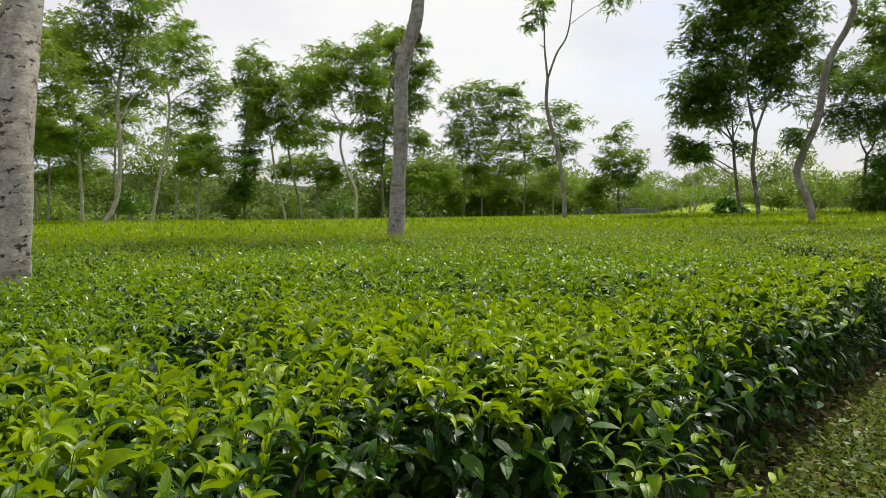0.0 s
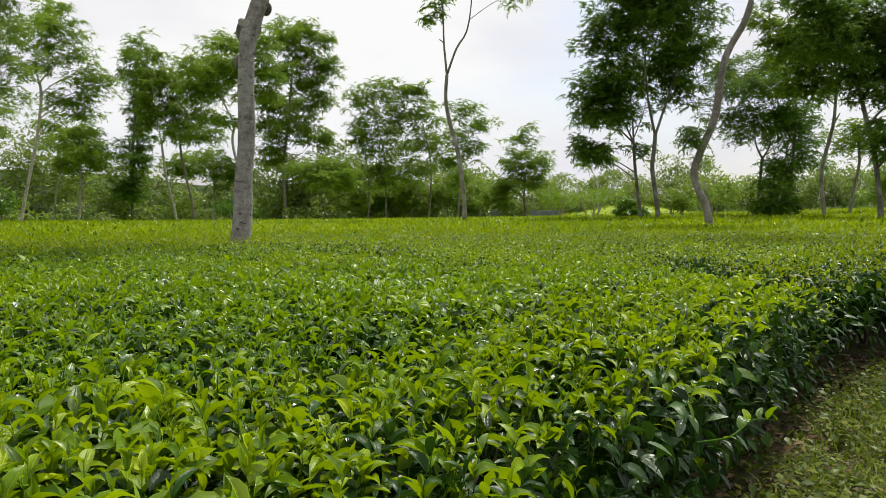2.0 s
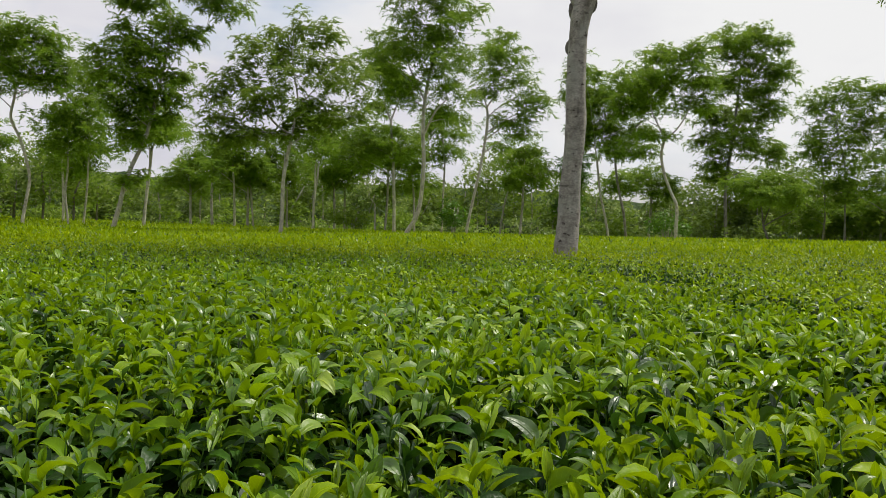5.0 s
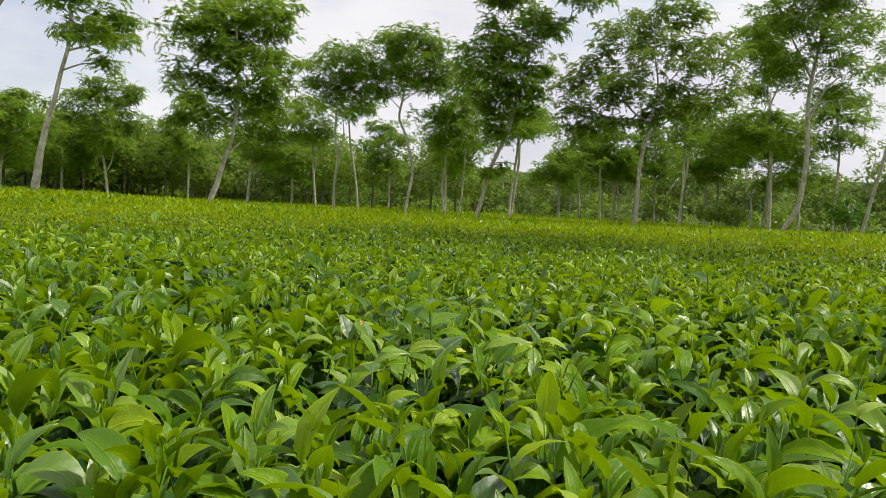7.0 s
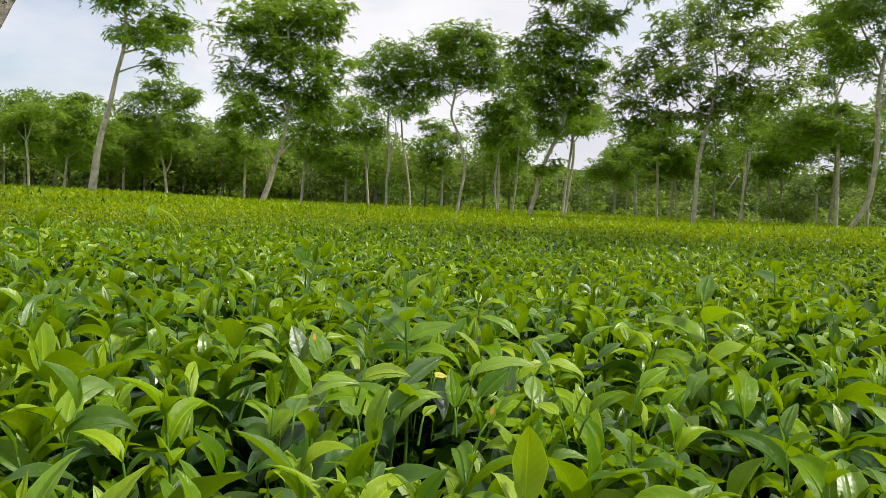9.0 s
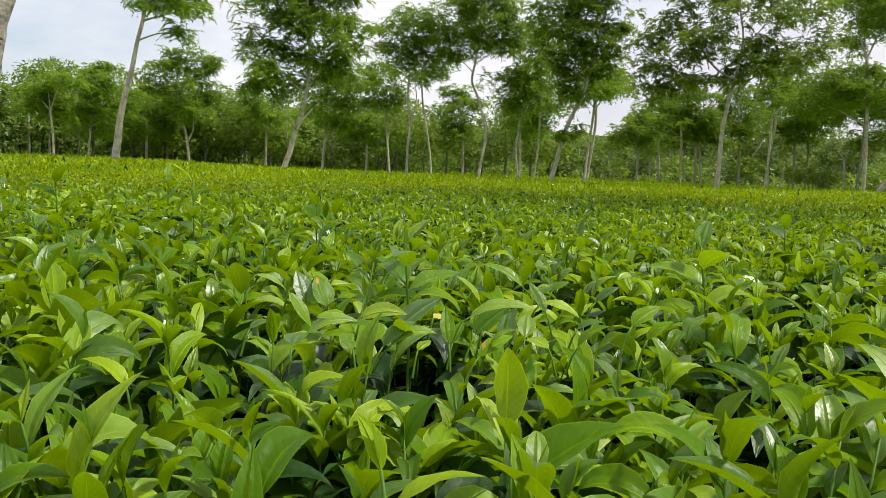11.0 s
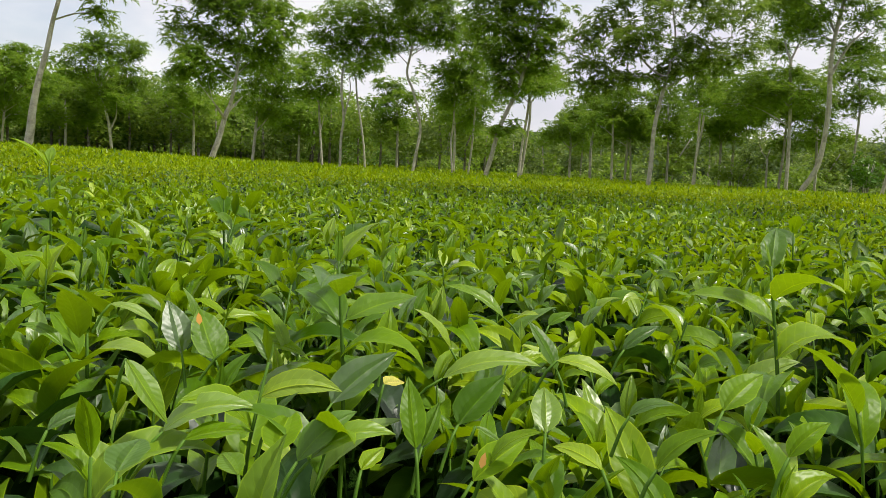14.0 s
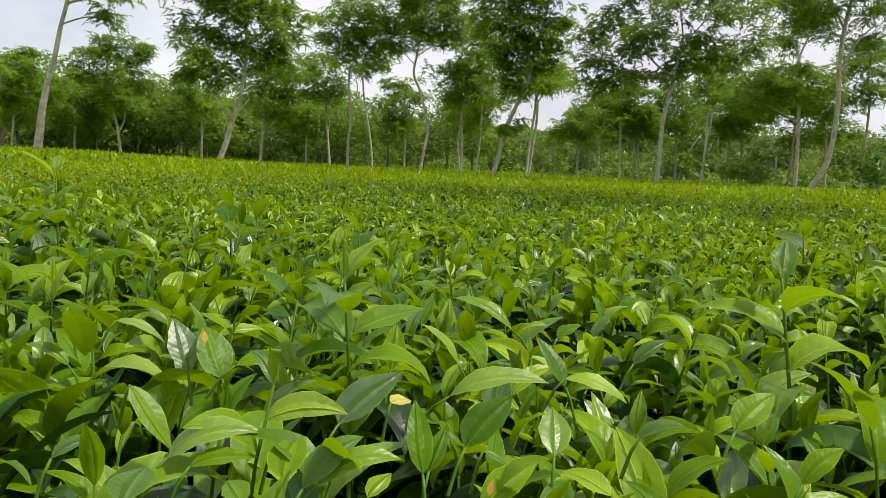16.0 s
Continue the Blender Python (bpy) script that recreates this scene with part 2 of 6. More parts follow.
def bark_material(name, light, dark, holes, ring):
    """Bark with level wrinkles, dark torn patches and lichen."""
    m, n, l = material(name)
    tex = n.new("ShaderNodeTexCoord")

    def noise_at(scale, stretch, detail=5):
        mp = n.new("ShaderNodeMapping")
        mp.inputs["Scale"].default_value = stretch
        l.new(tex.outputs["Object"], mp.inputs[0])
        t = n.new("ShaderNodeTexNoise")
        t.inputs["Scale"].default_value, t.inputs["Detail"].default_value = scale, detail
        t.inputs["Roughness"].default_value = 0.6
        l.new(mp.outputs[0], t.inputs["Vector"])
        return t.outputs["Fac"]
    rings = noise_at(5.0, (1, 1, ring))
    grain = noise_at(34.0, (1, 1, 1.6))
    patch = noise_at(11.0, (1.0, 1.0, 1.5))
    lichen = noise_at(2.2, (1, 1, 0.7))
    blend = lambda k: tuple(k * a + (1 - k) * b for a, b in zip(light, dark))
    col = ramp(n, l, rings, [(0.30, dark), (0.38, blend(0.55)), (0.5, blend(0.75)), (0.62, light), (0.68, blend(0.6))])
    mottle = noise_at(9.0, (1, 1, 0.55), 8)
    col = mix_colour(n, l, 1.0, col, ramp(n, l, mottle, [(0.32, (0.58, 0.56, 0.54)), (0.5, (0.95, 0.95, 0.94)), (0.68, (1.25, 1.25, 1.24))]), "MULTIPLY")
    col = mix_colour(n, l, 1.0, col, ramp(n, l, grain, [(0.3, (0.62, 0.61, 0.60)), (0.7, (1.25, 1.25, 1.25))]), "MULTIPLY")
    col = mix_colour(n, l, ramp(n, l, lichen, [(0.5, (0, 0, 0)), (0.66, (0.5, 0.5, 0.5))]), col, (0.36, 0.37, 0.32))
    torn = ramp(n, l, patch, [(holes, (0, 0, 0)), (holes + 0.035, (1, 1, 1))])
    col = mix_colour(n, l, torn, col, (0.045, 0.032, 0.024))
    p = n.new("ShaderNodeBsdfPrincipled")
    p.inputs["Roughness"].default_value = 0.9
    l.new(col, p.inputs["Base Color"])
    h = math_node(n, l, "SUBTRACT", math_node(n, l, "ADD", rings, math_node(n, l, "MULTIPLY", grain, 0.4)), torn)
    b = n.new("ShaderNodeBump")
    b.inputs["Strength"].default_value, b.inputs["Distance"].default_value = 0.8, 0.012
    l.new(h, b.inputs["Height"])
    l.new(b.outputs[0], p.inputs["Normal"])
    o = n.new("ShaderNodeOutputMaterial")
    l.new(p.outputs[0], o.inputs["Surface"])
    return m


BARK_PALE = bark_material("bark_pale", (0.38, 0.345, 0.30), (0.15, 0.13, 0.11), 0.59, 3.2)
BARK_GREY = bark_material("bark_grey", (0.33, 0.305, 0.27), (0.105, 0.093, 0.08), 0.63, 3.4)
BARK_SLIM = bark_material("bark_slim", (0.44, 0.41, 0.35), (0.20, 0.18, 0.15), 0.70, 1.6)
BARK_MID = bark_material("bark_mid", (0.21, 0.19, 0.165), (0.075, 0.065, 0.055), 0.70, 2.2)
BARK_DARK = bark_material("bark_dark", (0.13, 0.115, 0.10), (0.045, 0.038, 0.034), 0.76, 2.0)
STEM_WOOD = rough_material("tea_stem_wood", [(0.3, (0.05, 0.038, 0.028)), (0.7, (0.15, 0.12, 0.095))], 30, stretch=(1, 1, 0.3))
STEM_GREEN = rough_material("shoot_stem", [(0.3, (0.05, 0.12, 0.010)), (0.7, (0.09, 0.19, 0.015))], 60, rough=0.5, bump=0.1)
# near-black greens put the shade of a bush's gaps into the colour
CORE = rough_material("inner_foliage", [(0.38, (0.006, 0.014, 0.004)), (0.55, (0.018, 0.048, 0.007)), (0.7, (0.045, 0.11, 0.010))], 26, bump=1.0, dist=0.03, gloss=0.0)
CARPET = rough_material("tea_carpet", [(0.34, (0.080, 0.135, 0.002)), (0.5, (0.200, 0.290, 0.002)), (0.68, (0.340, 0.410, 0.003))], 7, detail=10, rough=0.7, bump=1.0, dist=0.08, large=0.4, gloss=0.1)
SOIL = rough_material("soil", [(0.3, (0.030, 0.026, 0.012)), (0.5, (0.060, 0.066, 0.018)), (0.62, (0.085, 0.066, 0.038)), (0.75, (0.12, 0.09, 0.06))], 9, detail=10, bump=0.8, dist=0.03, large=0.5)
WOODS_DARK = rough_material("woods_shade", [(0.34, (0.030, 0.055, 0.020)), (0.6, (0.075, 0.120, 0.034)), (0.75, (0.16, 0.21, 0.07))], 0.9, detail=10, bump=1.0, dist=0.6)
SLAB_GREY = rough_material("mottled_slab", [(0.3, (0.11, 0.125, 0.155)), (0.6, (0.19, 0.21, 0.25)), (0.75, (0.27, 0.29, 0.32))], 1.2, detail=8, bump=0.4, dist=0.02)


# ---- builders ----
rng = np.random.default_rng(7)


def mesh_of(name, verts, faces, mats, index=None, smooth=True, uvs=None):
    me = bpy.data.meshes.new(name)
    me.from_pydata(verts.tolist() if isinstance(verts, np.ndarray) else verts, [], faces)
    for m in mats:
        me.materials.append(m)
    if index is not None:
        me.polygons.foreach_set("material_index", np.asarray(index, dtype=np.int32))
    me.polygons.foreach_set("use_smooth", np.full(len(me.polygons), smooth))
    if uvs is not None:
        layer = me.uv_layers.new(name="leaf")
        loops = np.zeros(len(me.loops), dtype=np.int32)
        me.loops.foreach_get("vertex_index", loops)
        layer.data.foreach_set("uv", np.asarray(uvs, dtype=np.float32)[loops].ravel())
    me.update()
    return me


class Heap:
    """Collects pieces of geometry that become one mesh."""

    def __init__(self):
        self.v, self.f, self.i, self.uv, self.n = [], [], [], [], 0

    def add(self, verts, faces, index=0, uv=None):
        verts = np.asarray(verts, dtype=float).reshape(-1, 3)
        self.v.append(verts)
        self.uv.append(np.zeros((len(verts), 2)) if uv is None else uv)
        self.f.extend([tuple(int(k) + self.n for k in f) for f in faces])
        self.i.extend([index] * len(faces) if np.isscalar(index) else list(index))
        self.n += len(verts)

    def mesh(self, name, mats, smooth=True):
        return mesh_of(name, np.concatenate(self.v), self.f, mats, self.i, smooth, np.concatenate(self.uv))


FINE = np.array([0.0, 0.10, 0.28, 0.50, 0.72, 0.89, 1.0])
COARSE = np.array([0.0, 0.30, 0.68, 1.0])
ROUGH = np.array([0.0, 0.5, 1.0])
CLOSE = np.array([0.0, 0.07, 0.18, 0.31, 0.45, 0.59, 0.73, 0.85, 0.94, 1.0])


def leaves(heap, pos, az, el, length, width, curl, roll=None, fold=0.35, rows=FINE, index=0, plain=False, full=False):
    """Adds many leaves: base points, azimuth, rise and bend in radians, metres. Each has a midrib and two raised halves;
    full leaves have arched halves and a wavy rim, plain ones are one bent blade."""
    pos = np.asarray(pos, dtype=float).reshape(-1, 3)
    k, m = len(pos), len(rows)
    column = lambda a: np.broadcast_to(np.asarray(a, dtype=float), (k,)).reshape(k, 1)
    az, el, length, width, curl = map(column, (az, el, length, width, curl))
    roll = column(0.0 if roll is None else roll)
    ang = el - curl * rows[None, :]
    step = np.diff(rows, prepend=0.0)[None, :] * length
    mid = el - curl * (rows - np.diff(rows, prepend=0.0) / 2)[None, :]
    x, z = np.cumsum(np.cos(mid) * step, 1), np.cumsum(np.sin(mid) * step, 1)
    half = np.sin(np.pi * np.minimum(1.0, rows ** 0.80)) ** 0.96 * (1.04 - 0.06 * rows)      # broadest below the middle, drawn out to a point
    half = half[None, :] * width * 0.5
    half[:, 0] = half[:, -1] = 0
    nx, nz = -np.sin(ang), np.cos(ang)
    verts, ca, sa = [], np.cos(az), np.sin(az)
    aside = 0.16 * length * np.sin(37.0 * az) if full else 0.0     # a sideways bend of the blade
    sides = (-1.0, -0.55, 0.0, 0.55, 1.0) if full else (-1.0, 0.0, 1.0)
    c = len(sides)
    for side in sides:
        w = abs(side)
        up = fold * (w if not full else 1.35 * w - 0.65 * w * w)
        if full and w == 1.0:
            up = up + 0.07 * np.sin(13.0 * rows[None, :] + 9.0 * az + 2.0 * side)
        elif full and w:
            up = up + 0.03 * np.sin(9.0 * rows[None, :] + 5.0 * az + 3.0 * side)
        toothed = 1 + 0.03 * (-1.0) ** np.arange(m)[None, :] if full and w == 1.0 and m > 8 else 1.0
        lift = half * (up + side * np.sin(roll))
        lx, lz, ly = x + nx * lift, z + nz * lift, side * half * toothed * np.cos(roll) + aside * rows[None, :] ** 2
        verts.append(np.stack([pos[:, :1] + lx * ca - ly * sa, pos[:, 1:2] + lx * sa + ly * ca, pos[:, 2:] + lz], -1))
    grid = np.stack(verts, 2)                       # leaf, row, side, xyz
    keep = [c // 2] + [r_ * c + s for r_ in range(1, m - 1) for s in range(c)] + [(m - 1) * c + c // 2]
    v = grid.reshape(k, m * c, 3)[:, keep]
    uv1 = np.stack([np.repeat(rows, c), np.tile([0.5 + 0.5 * s for s in sides], m)], -1)[keep]
    if plain:                                       # base, two sides, tip
        v, uv1, keep = v[:, [0, 1, 3, 4]], uv1[[0, 1, 3, 4]], keep[:4]
        f = [(0, 2, 3, 1)]
    else:
        last = len(keep) - 1
        f = [(0, 2 + s, 1 + s) for s in range(c - 1)]
        for r_ in range(m - 3):
            a = 1 + r_ * c
            f += [(a + s, a + s + 1, a + s + c + 1, a + s + c) for s in range(c - 1)]
        a = 1 + (m - 3) * c
        f += [(a + s, a + s + 1, last) for s in range(c - 1)]
    per = len(keep)
    idx = np.repeat(np.broadcast_to(np.asarray(index), (k,)), len(f))
    faces = [tuple(q_ + o for q_ in q) for o in (np.arange(k) * per).tolist() for q in f]
    heap.add(v.reshape(-1, 3), faces, idx, np.tile(uv1, (k, 1)))


def blades(heap, pos, way, side, length, width, index=0):
    """Many small pointed leaflets, each a single thin wedge."""
    p = np.stack([pos - side * width[:, None] / 2, pos + side * width[:, None] / 2, pos + way * length[:, None]], 1).reshape(-1, 3)
    k = np.arange(len(pos)) * 3
    heap.add(p, np.stack([k, k + 1, k + 2], -1).tolist(), index)


def tube(heap, path, radii, sides=8, index=0, bumps=0.0, seed=0):
    """A tapering round limb along a path of points."""
    path = [Vector(p) for p in path]
    rings = []
    for i, p in enumerate(path):
        d = (path[min(i + 1, len(path) - 1)] - path[max(i - 1, 0)]).normalized()
        u = d.cross(Vector((0.31, 0.95, 0.05))).normalized()
        w = d.cross(u)
        for s in range(sides):
            a = 2 * math.pi * s / sides
            rr = radii[i] * (1 + bumps * noise.noise(Vector((math.cos(a) * 1.3 + seed, math.sin(a) * 1.3, p.z * 1.7))) + bumps * 0.5 * noise.noise(Vector((math.cos(a) * 4 + seed, math.sin(a) * 4, p.z * 7))))
            rings.append(p + (u * math.cos(a) + w * math.sin(a)) * rr)
    n = len(path)
    faces = [(i * sides + s, i * sides + (s + 1) % sides, (i + 1) * sides + (s + 1) % sides, (i + 1) * sides + s) for i in range(n - 1) for s in range(sides)]
    faces.append(tuple(range((n - 1) * sides, n * sides)))
    heap.add([tuple(q) for q in rings], faces, index)


def smooth_path(points, steps):
    """A rounded line through points of any number of values."""
    p = np.asarray(points, dtype=float)
    p = np.vstack([2 * p[0] - p[1], p, 2 * p[-1] - p[-2]])
    out = []
    for i in range(1, len(p) - 2):
        for t in np.linspace(0, 1, steps, endpoint=False):
            a, b, c, d = p[i - 1:i + 3]
            out.append(0.5 * (2 * b + (c - a) * t + (2 * a - 5 * b + 4 * c - d) * t * t + (3 * b - a - 3 * c + d) * t ** 3))
    out.append(p[-2])
    return np.array(out)


def part(name, me, parent, label="", kind=""):
    ob = new(name, me)
    ob.parent = parent
    return tagged(ob, label, kind=kind)


# ---- lie of the land ----
EDGE = [(-1.0, -4.0), (-0.86, 0.3), (-0.79, 0.9), (-0.70, 1.27), (-0.50, 1.60), (-0.14, 1.77), (0.09, 1.88), (0.30, 2.18), (0.48, 2.70), (0.78, 3.08), (1.2, 3.52), (1.7, 4.2), (2.33, 5.05), (2.85, 5.7), (3.55, 6.55), (4.3, 7.3), (5.2, 8.0), (7.5, 9.5), (11.0, 11.8), (30.0, 25.0)]
GROOVES = [([(3.3, 6.75), (3.2, 7.6), (3.05, 8.6)], 0.30, 0.20), ([(-1.7, 10.6), (-0.5, 10.65), (0.3, 9.8), (0.8, 9.1), (1.3, 7.8)], 0.25, 0.22), ([(-1.5, 2.6), (-0.86, 1.96), (-0.30, 1.50)], 0.15, 0.17)]


def to_line(x, y, line):
    """The distance from a point to a bent line, and the side that it lies on (positive: left)."""
    best, side = 1e9, 1.0
    for (ax, ay), (bx, by) in zip(line, line[1:]):
        dx, dy = bx - ax, by - ay
        t = min(1.0, max(0.0, ((x - ax) * dx + (y - ay) * dy) / (dx * dx + dy * dy)))
        d = math.hypot(x - ax - t * dx, y - ay - t * dy)
        if d < best:
            best, side = d, (1.0 if dx * (y - ay) - dy * (x - ax) > 0 else -1.0)
    return best, side


def inside(x, y):
    d, s = to_line(x, y, EDGE)
    return d * s


def rise(x, y):
    """How far the land lies above the path's start; it swells gently."""
    v = y - 5
    far = min(1.0, 80.0 / max(1.0, math.hypot(x, v)))
    x, v = x * far, v * far
    knoll = 0.457 * math.exp(-((x + 24) / 12) ** 2 - ((v - 1) / 9) ** 2) + 0.10 * math.exp(-((x + 1.6) / 1.5) ** 2 - ((v - 0.2) / 1.0) ** 2)
    return 0.0156 * x + 0.0124 * v + 0.000238 * x * x - 0.000175 * v * v + 0.00005 * x * v + knoll


def canopy(x, y):
    """The height of the plucked top of the tea."""
    h = 0.835 + rise(x, y) + 1.15 * math.exp(-((x - 24.5) / 4.5) ** 2 - ((y - 76) / 7.0) ** 2) + 0.035 * noise.noise(Vector((x * 0.9, y * 0.9, 3.0))) + 0.05 * noise.noise(Vector((x * 0.16, y * 0.16, 8.0)))
    for line, width, deep in GROOVES:
        if abs(x - line[1][0]) < 4 and abs(y - line[1][1]) < 4:
            d = to_line(x, y, line)[0]
            h -= deep * math.exp(-(d / width) ** 2)
    return h


def sheet(name, xs, ys, height, mat, label, category, skip=None):
    verts = [(x, y, height(x, y)) for y in ys for x in xs]
    nx = len(xs)
    faces = []
    for j in range(len(ys) - 1):
        for i in range(nx - 1):
            if skip and skip((xs[i] + xs[i + 1]) / 2, (ys[j] + ys[j + 1]) / 2):
                continue
            faces.append((j * nx + i, j * nx + i + 1, (j + 1) * nx + i + 1, (j + 1) * nx + i))
    ob = new(name, mesh_of(name, verts, faces, [mat]))
    return tagged(ob, label, category, kind="structure")


def graded(reach, fine, growth):
    a, out, s = 0.0, [0.0], fine
    while a < reach:
        a += s
        s *= growth
        out.append(a)
    return [-v for v in out[:0:-1]] + out


gx = [1 + v for v in graded(1500, 0.35, 1.10)]
gy = [5 + v for v in graded(1500, 0.35, 1.10)]
sheet("ground", gx, gy, lambda x, y: rise(x, y) * min(1, max(0.0, (math.hypot(x, y - 5) - 4) / 12)) + 0.03 * noise.noise(Vector((x * 1.3, y * 1.3, 0))) + 0.015 * noise.noise(Vector((x * 5, y * 5, 2))), SOIL, "brown soil under the tea and the woods", "ground")
EYES = [(-0.4, -0.5), (0.1, 1.0), (0.6, 2.1), (1.0, 3.0), (1.6, 4.0), (1.4, 5.5), (1.05, 5.75)]


def seen_from(x, y):
    return min(math.hypot(x - a, y - b) for a, b in EYES)


cx = [v for v in graded(118, 0.5, 1.06)]
cy = [5 + v for v in graded(118, 0.5, 1.06)]
carpet = sheet("tea_carpet", cx, cy, lambda x, y: canopy(x, y) - (0.07 if seen_from(x, y) > 13 else 0.16) - 0.05 * noise.noise(Vector((x * 2.3, y * 2.3, 5))), CARPET, "even carpet of plucked green tea reaching to the woods", "tea field",
               lambda x, y: inside(x, y) < 0.8 or seen_from(x, y) < 10.0 or y < -9 or math.hypot(x, y - 5) > (118 if x > 8 else 92))
carpet["kind"] = "stuff"


# ---- tea bushes ----
GOLD = 2.399963


def shoot_leaves(heap, px, py, pz, tall, lean_az, lean, g, count=5, size=1.0, rows=FINE, young=0, stem=2, full=False, plain=False):
    """One shoot: a green stem with leaves that spiral up to a bud."""
    top = (px + tall * lean * math.cos(lean_az), py + tall * lean * math.sin(lean_az), pz + tall)
    if stem is not None:
        tube(heap, [(px, py, pz - 0.05), ((px + top[0]) / 2, (py + top[1]) / 2, pz + tall * 0.5), top], [0.0018, 0.0015, 0.0011], 4, stem)
    k = np.arange(count)
    f = -0.10 + 1.10 * k / max(1, count - 1)
    pos = np.stack([px + (top[0] - px) * f, py + (top[1] - py) * f, pz + tall * f], -1)
    az = g.uniform(0, 6.28) + GOLD * k + g.normal(0, 0.25, count)
    el = np.radians(44 + 30 * np.maximum(0, f) ** 1.3 + g.normal(0, 13, count))
    ln = size * (0.106 - 0.048 * f ** 2) * g.uniform(0.60, 1.28, count)
    leaves(heap, pos, az, el, ln, ln * g.uniform(0.27, 0.38, count), g.uniform(0.8, 2.5, count) * (1.2 - 0.6 * f), g.normal(0, 0.42, count), g.uniform(0.4, 1.0), rows, np.where((f < (0.44 if rows is CLOSE else 0.38)) & (g.random(count) < 0.6), 1, young), full=full, plain=plain)
    leaves(heap, [top], g.uniform(0, 6.28), 1.35, 0.034 * size, 0.009, 0.1, rows=COARSE if rows is FINE else ROUGH, index=young)


def bush_heap(seed, fine, side=False, light=False, full=False, close=False, gap=None, low=None, size=0.72, middle=False):
    """The foliage of one bush, about 1 m across with a flat plucked top at 0.83 m."""
    g = np.random.default_rng(seed)
    h = Heap()
    rows = FINE if fine else ROUGH
    few = COARSE if fine else ROUGH
    n_shoots, n_old, n_side = (150 if full else 128, 190, 50) if fine else (72, 70, 12)
    if middle:
        rows, n_shoots, n_old = COARSE, 126, 120
    if light:
        n_shoots, n_old = 56, 40
    if close:
        rows, few, n_shoots, n_old = CLOSE, FINE, 150, 230
    if side:
        n_side = 600 if fine else 190
    for i in range(n_shoots):
        rad, a = 0.53 * math.sqrt((i + 0.5) / n_shoots) * g.uniform(0.93, 1.07), GOLD * i + g.normal(0, 0.2)
        if gap and math.hypot(rad * math.cos(a) - gap[0], rad * math.sin(a) - gap[1]) < gap[2]:
            continue
        tall = g.uniform(0.03, 0.115) * (1.25 if g.random() < 0.06 else 1.0)
        z = 0.775 - 0.10 * (rad / 0.53) ** 4 + g.normal(0, 0.012)
        if low and math.hypot(rad * math.cos(a) - low[0], rad * math.sin(a) - low[1]) < low[2]:
            tall, z = 0.85 * tall, z - 0.012
        shoot_leaves(h, rad * math.cos(a), rad * math.sin(a), z, tall, a, 0.15 + 0.5 * rad, g, int(g.integers(5, 8)) if fine else 5 if middle else 4, (0.92 if close else size) if fine or middle else 0.74, rows, int(side and g.random() < 0.06 + 0.5 * (rad > 0.46)), 2 if fine else None, full, light)
    for i in range((18 if fine else 8) if side else 0):
        # sprigs that lean out of the flank
        a, z = g.uniform(0, 6.28), g.uniform(0.22, 0.66)
        r_ = 0.42 + 0.08 * z
        shoot_leaves(h, r_ * math.cos(a), r_ * math.sin(a), z, g.uniform(0.05, 0.10), a, g.uniform(0.7, 1.8), g, 5, 0.85, rows, int(g.random() < 0.62), 2 if fine else None)
    rad, a = 0.54 * np.sqrt(g.random(n_old)), g.uniform(0, 6.28, n_old)
    pos = np.stack([rad * np.cos(a), rad * np.sin(a), 0.765 - 0.10 * (rad / 0.54) ** 4 - 0.13 * g.random(n_old) ** 1.5], -1)
    if gap:
        pos = pos[np.hypot(pos[:, 0] - gap[0], pos[:, 1] - gap[1]) > gap[2] * 0.85]
        n_old = len(pos)
    ln = g.uniform(0.06, 0.105, n_old)
    leaves(h, pos, g.uniform(0, 6.28, n_old), np.radians(g.normal(30, 26, n_old)), ln, ln * g.uniform(0.34, 0.46, n_old), g.uniform(0.3, 1.3, n_old), g.normal(0, 0.45, n_old), 0.3, few, (g.random(n_old) < 0.66).astype(int))
    zz, a = 0.05 + 0.69 * g.random(n_side) ** 0.8, g.uniform(0, 6.28, n_side)
    rad = 0.43 + 0.10 * np.clip((zz - 0.1) / 0.6, 0, 1) ** 0.7 + g.normal(-0.02, 0.05, n_side)
    pos = np.stack([rad * np.cos(a), rad * np.sin(a), zz], -1)
    ln = g.uniform(0.055, 0.10, n_side) * (1.0 if fine else 1.2)
    leaves(h, pos, a + g.normal(0, 0.95, n_side), np.radians(g.normal(-12, 36, n_side)), ln, ln * g.uniform(0.36, 0.48, n_side), g.uniform(0.2, 1.0, n_side), g.normal(0, 0.4, n_side), 0.25, FINE if fine and side else COARSE if fine or side else ROUGH, (g.random(n_side) < 0.97 - 0.15 * (zz > 0.66)).astype(int))
    return h


def foliage(heap, fine, young=None):
    return heap.mesh("foliage", [young or (TEA_YOUNG if fine else TEA_MID), TEA_OLD, STEM_GREEN])


def stem_mesh(seed):
    g = np.random.default_rng(seed)
    h = Heap()
    for i in range(1):
        a, b = 0.0, g.uniform(0.22, 0.46)
        p = [(0.05 * math.cos(a), 0.05 * math.sin(a), -0.06), (0.11 * math.cos(a + 0.3), 0.11 * math.sin(a + 0.3), 0.2), (b * 0.7 * math.cos(a), b * 0.7 * math.sin(a), 0.48), (b * math.cos(a + 0.1), b * math.sin(a + 0.1), 0.74)]
        tube(h, smooth_path(p, 2), np.linspace(g.uniform(0.012, 0.02), 0.004, 7), 5, 0, 0.2, i)
    return h.mesh("stem", [STEM_WOOD])


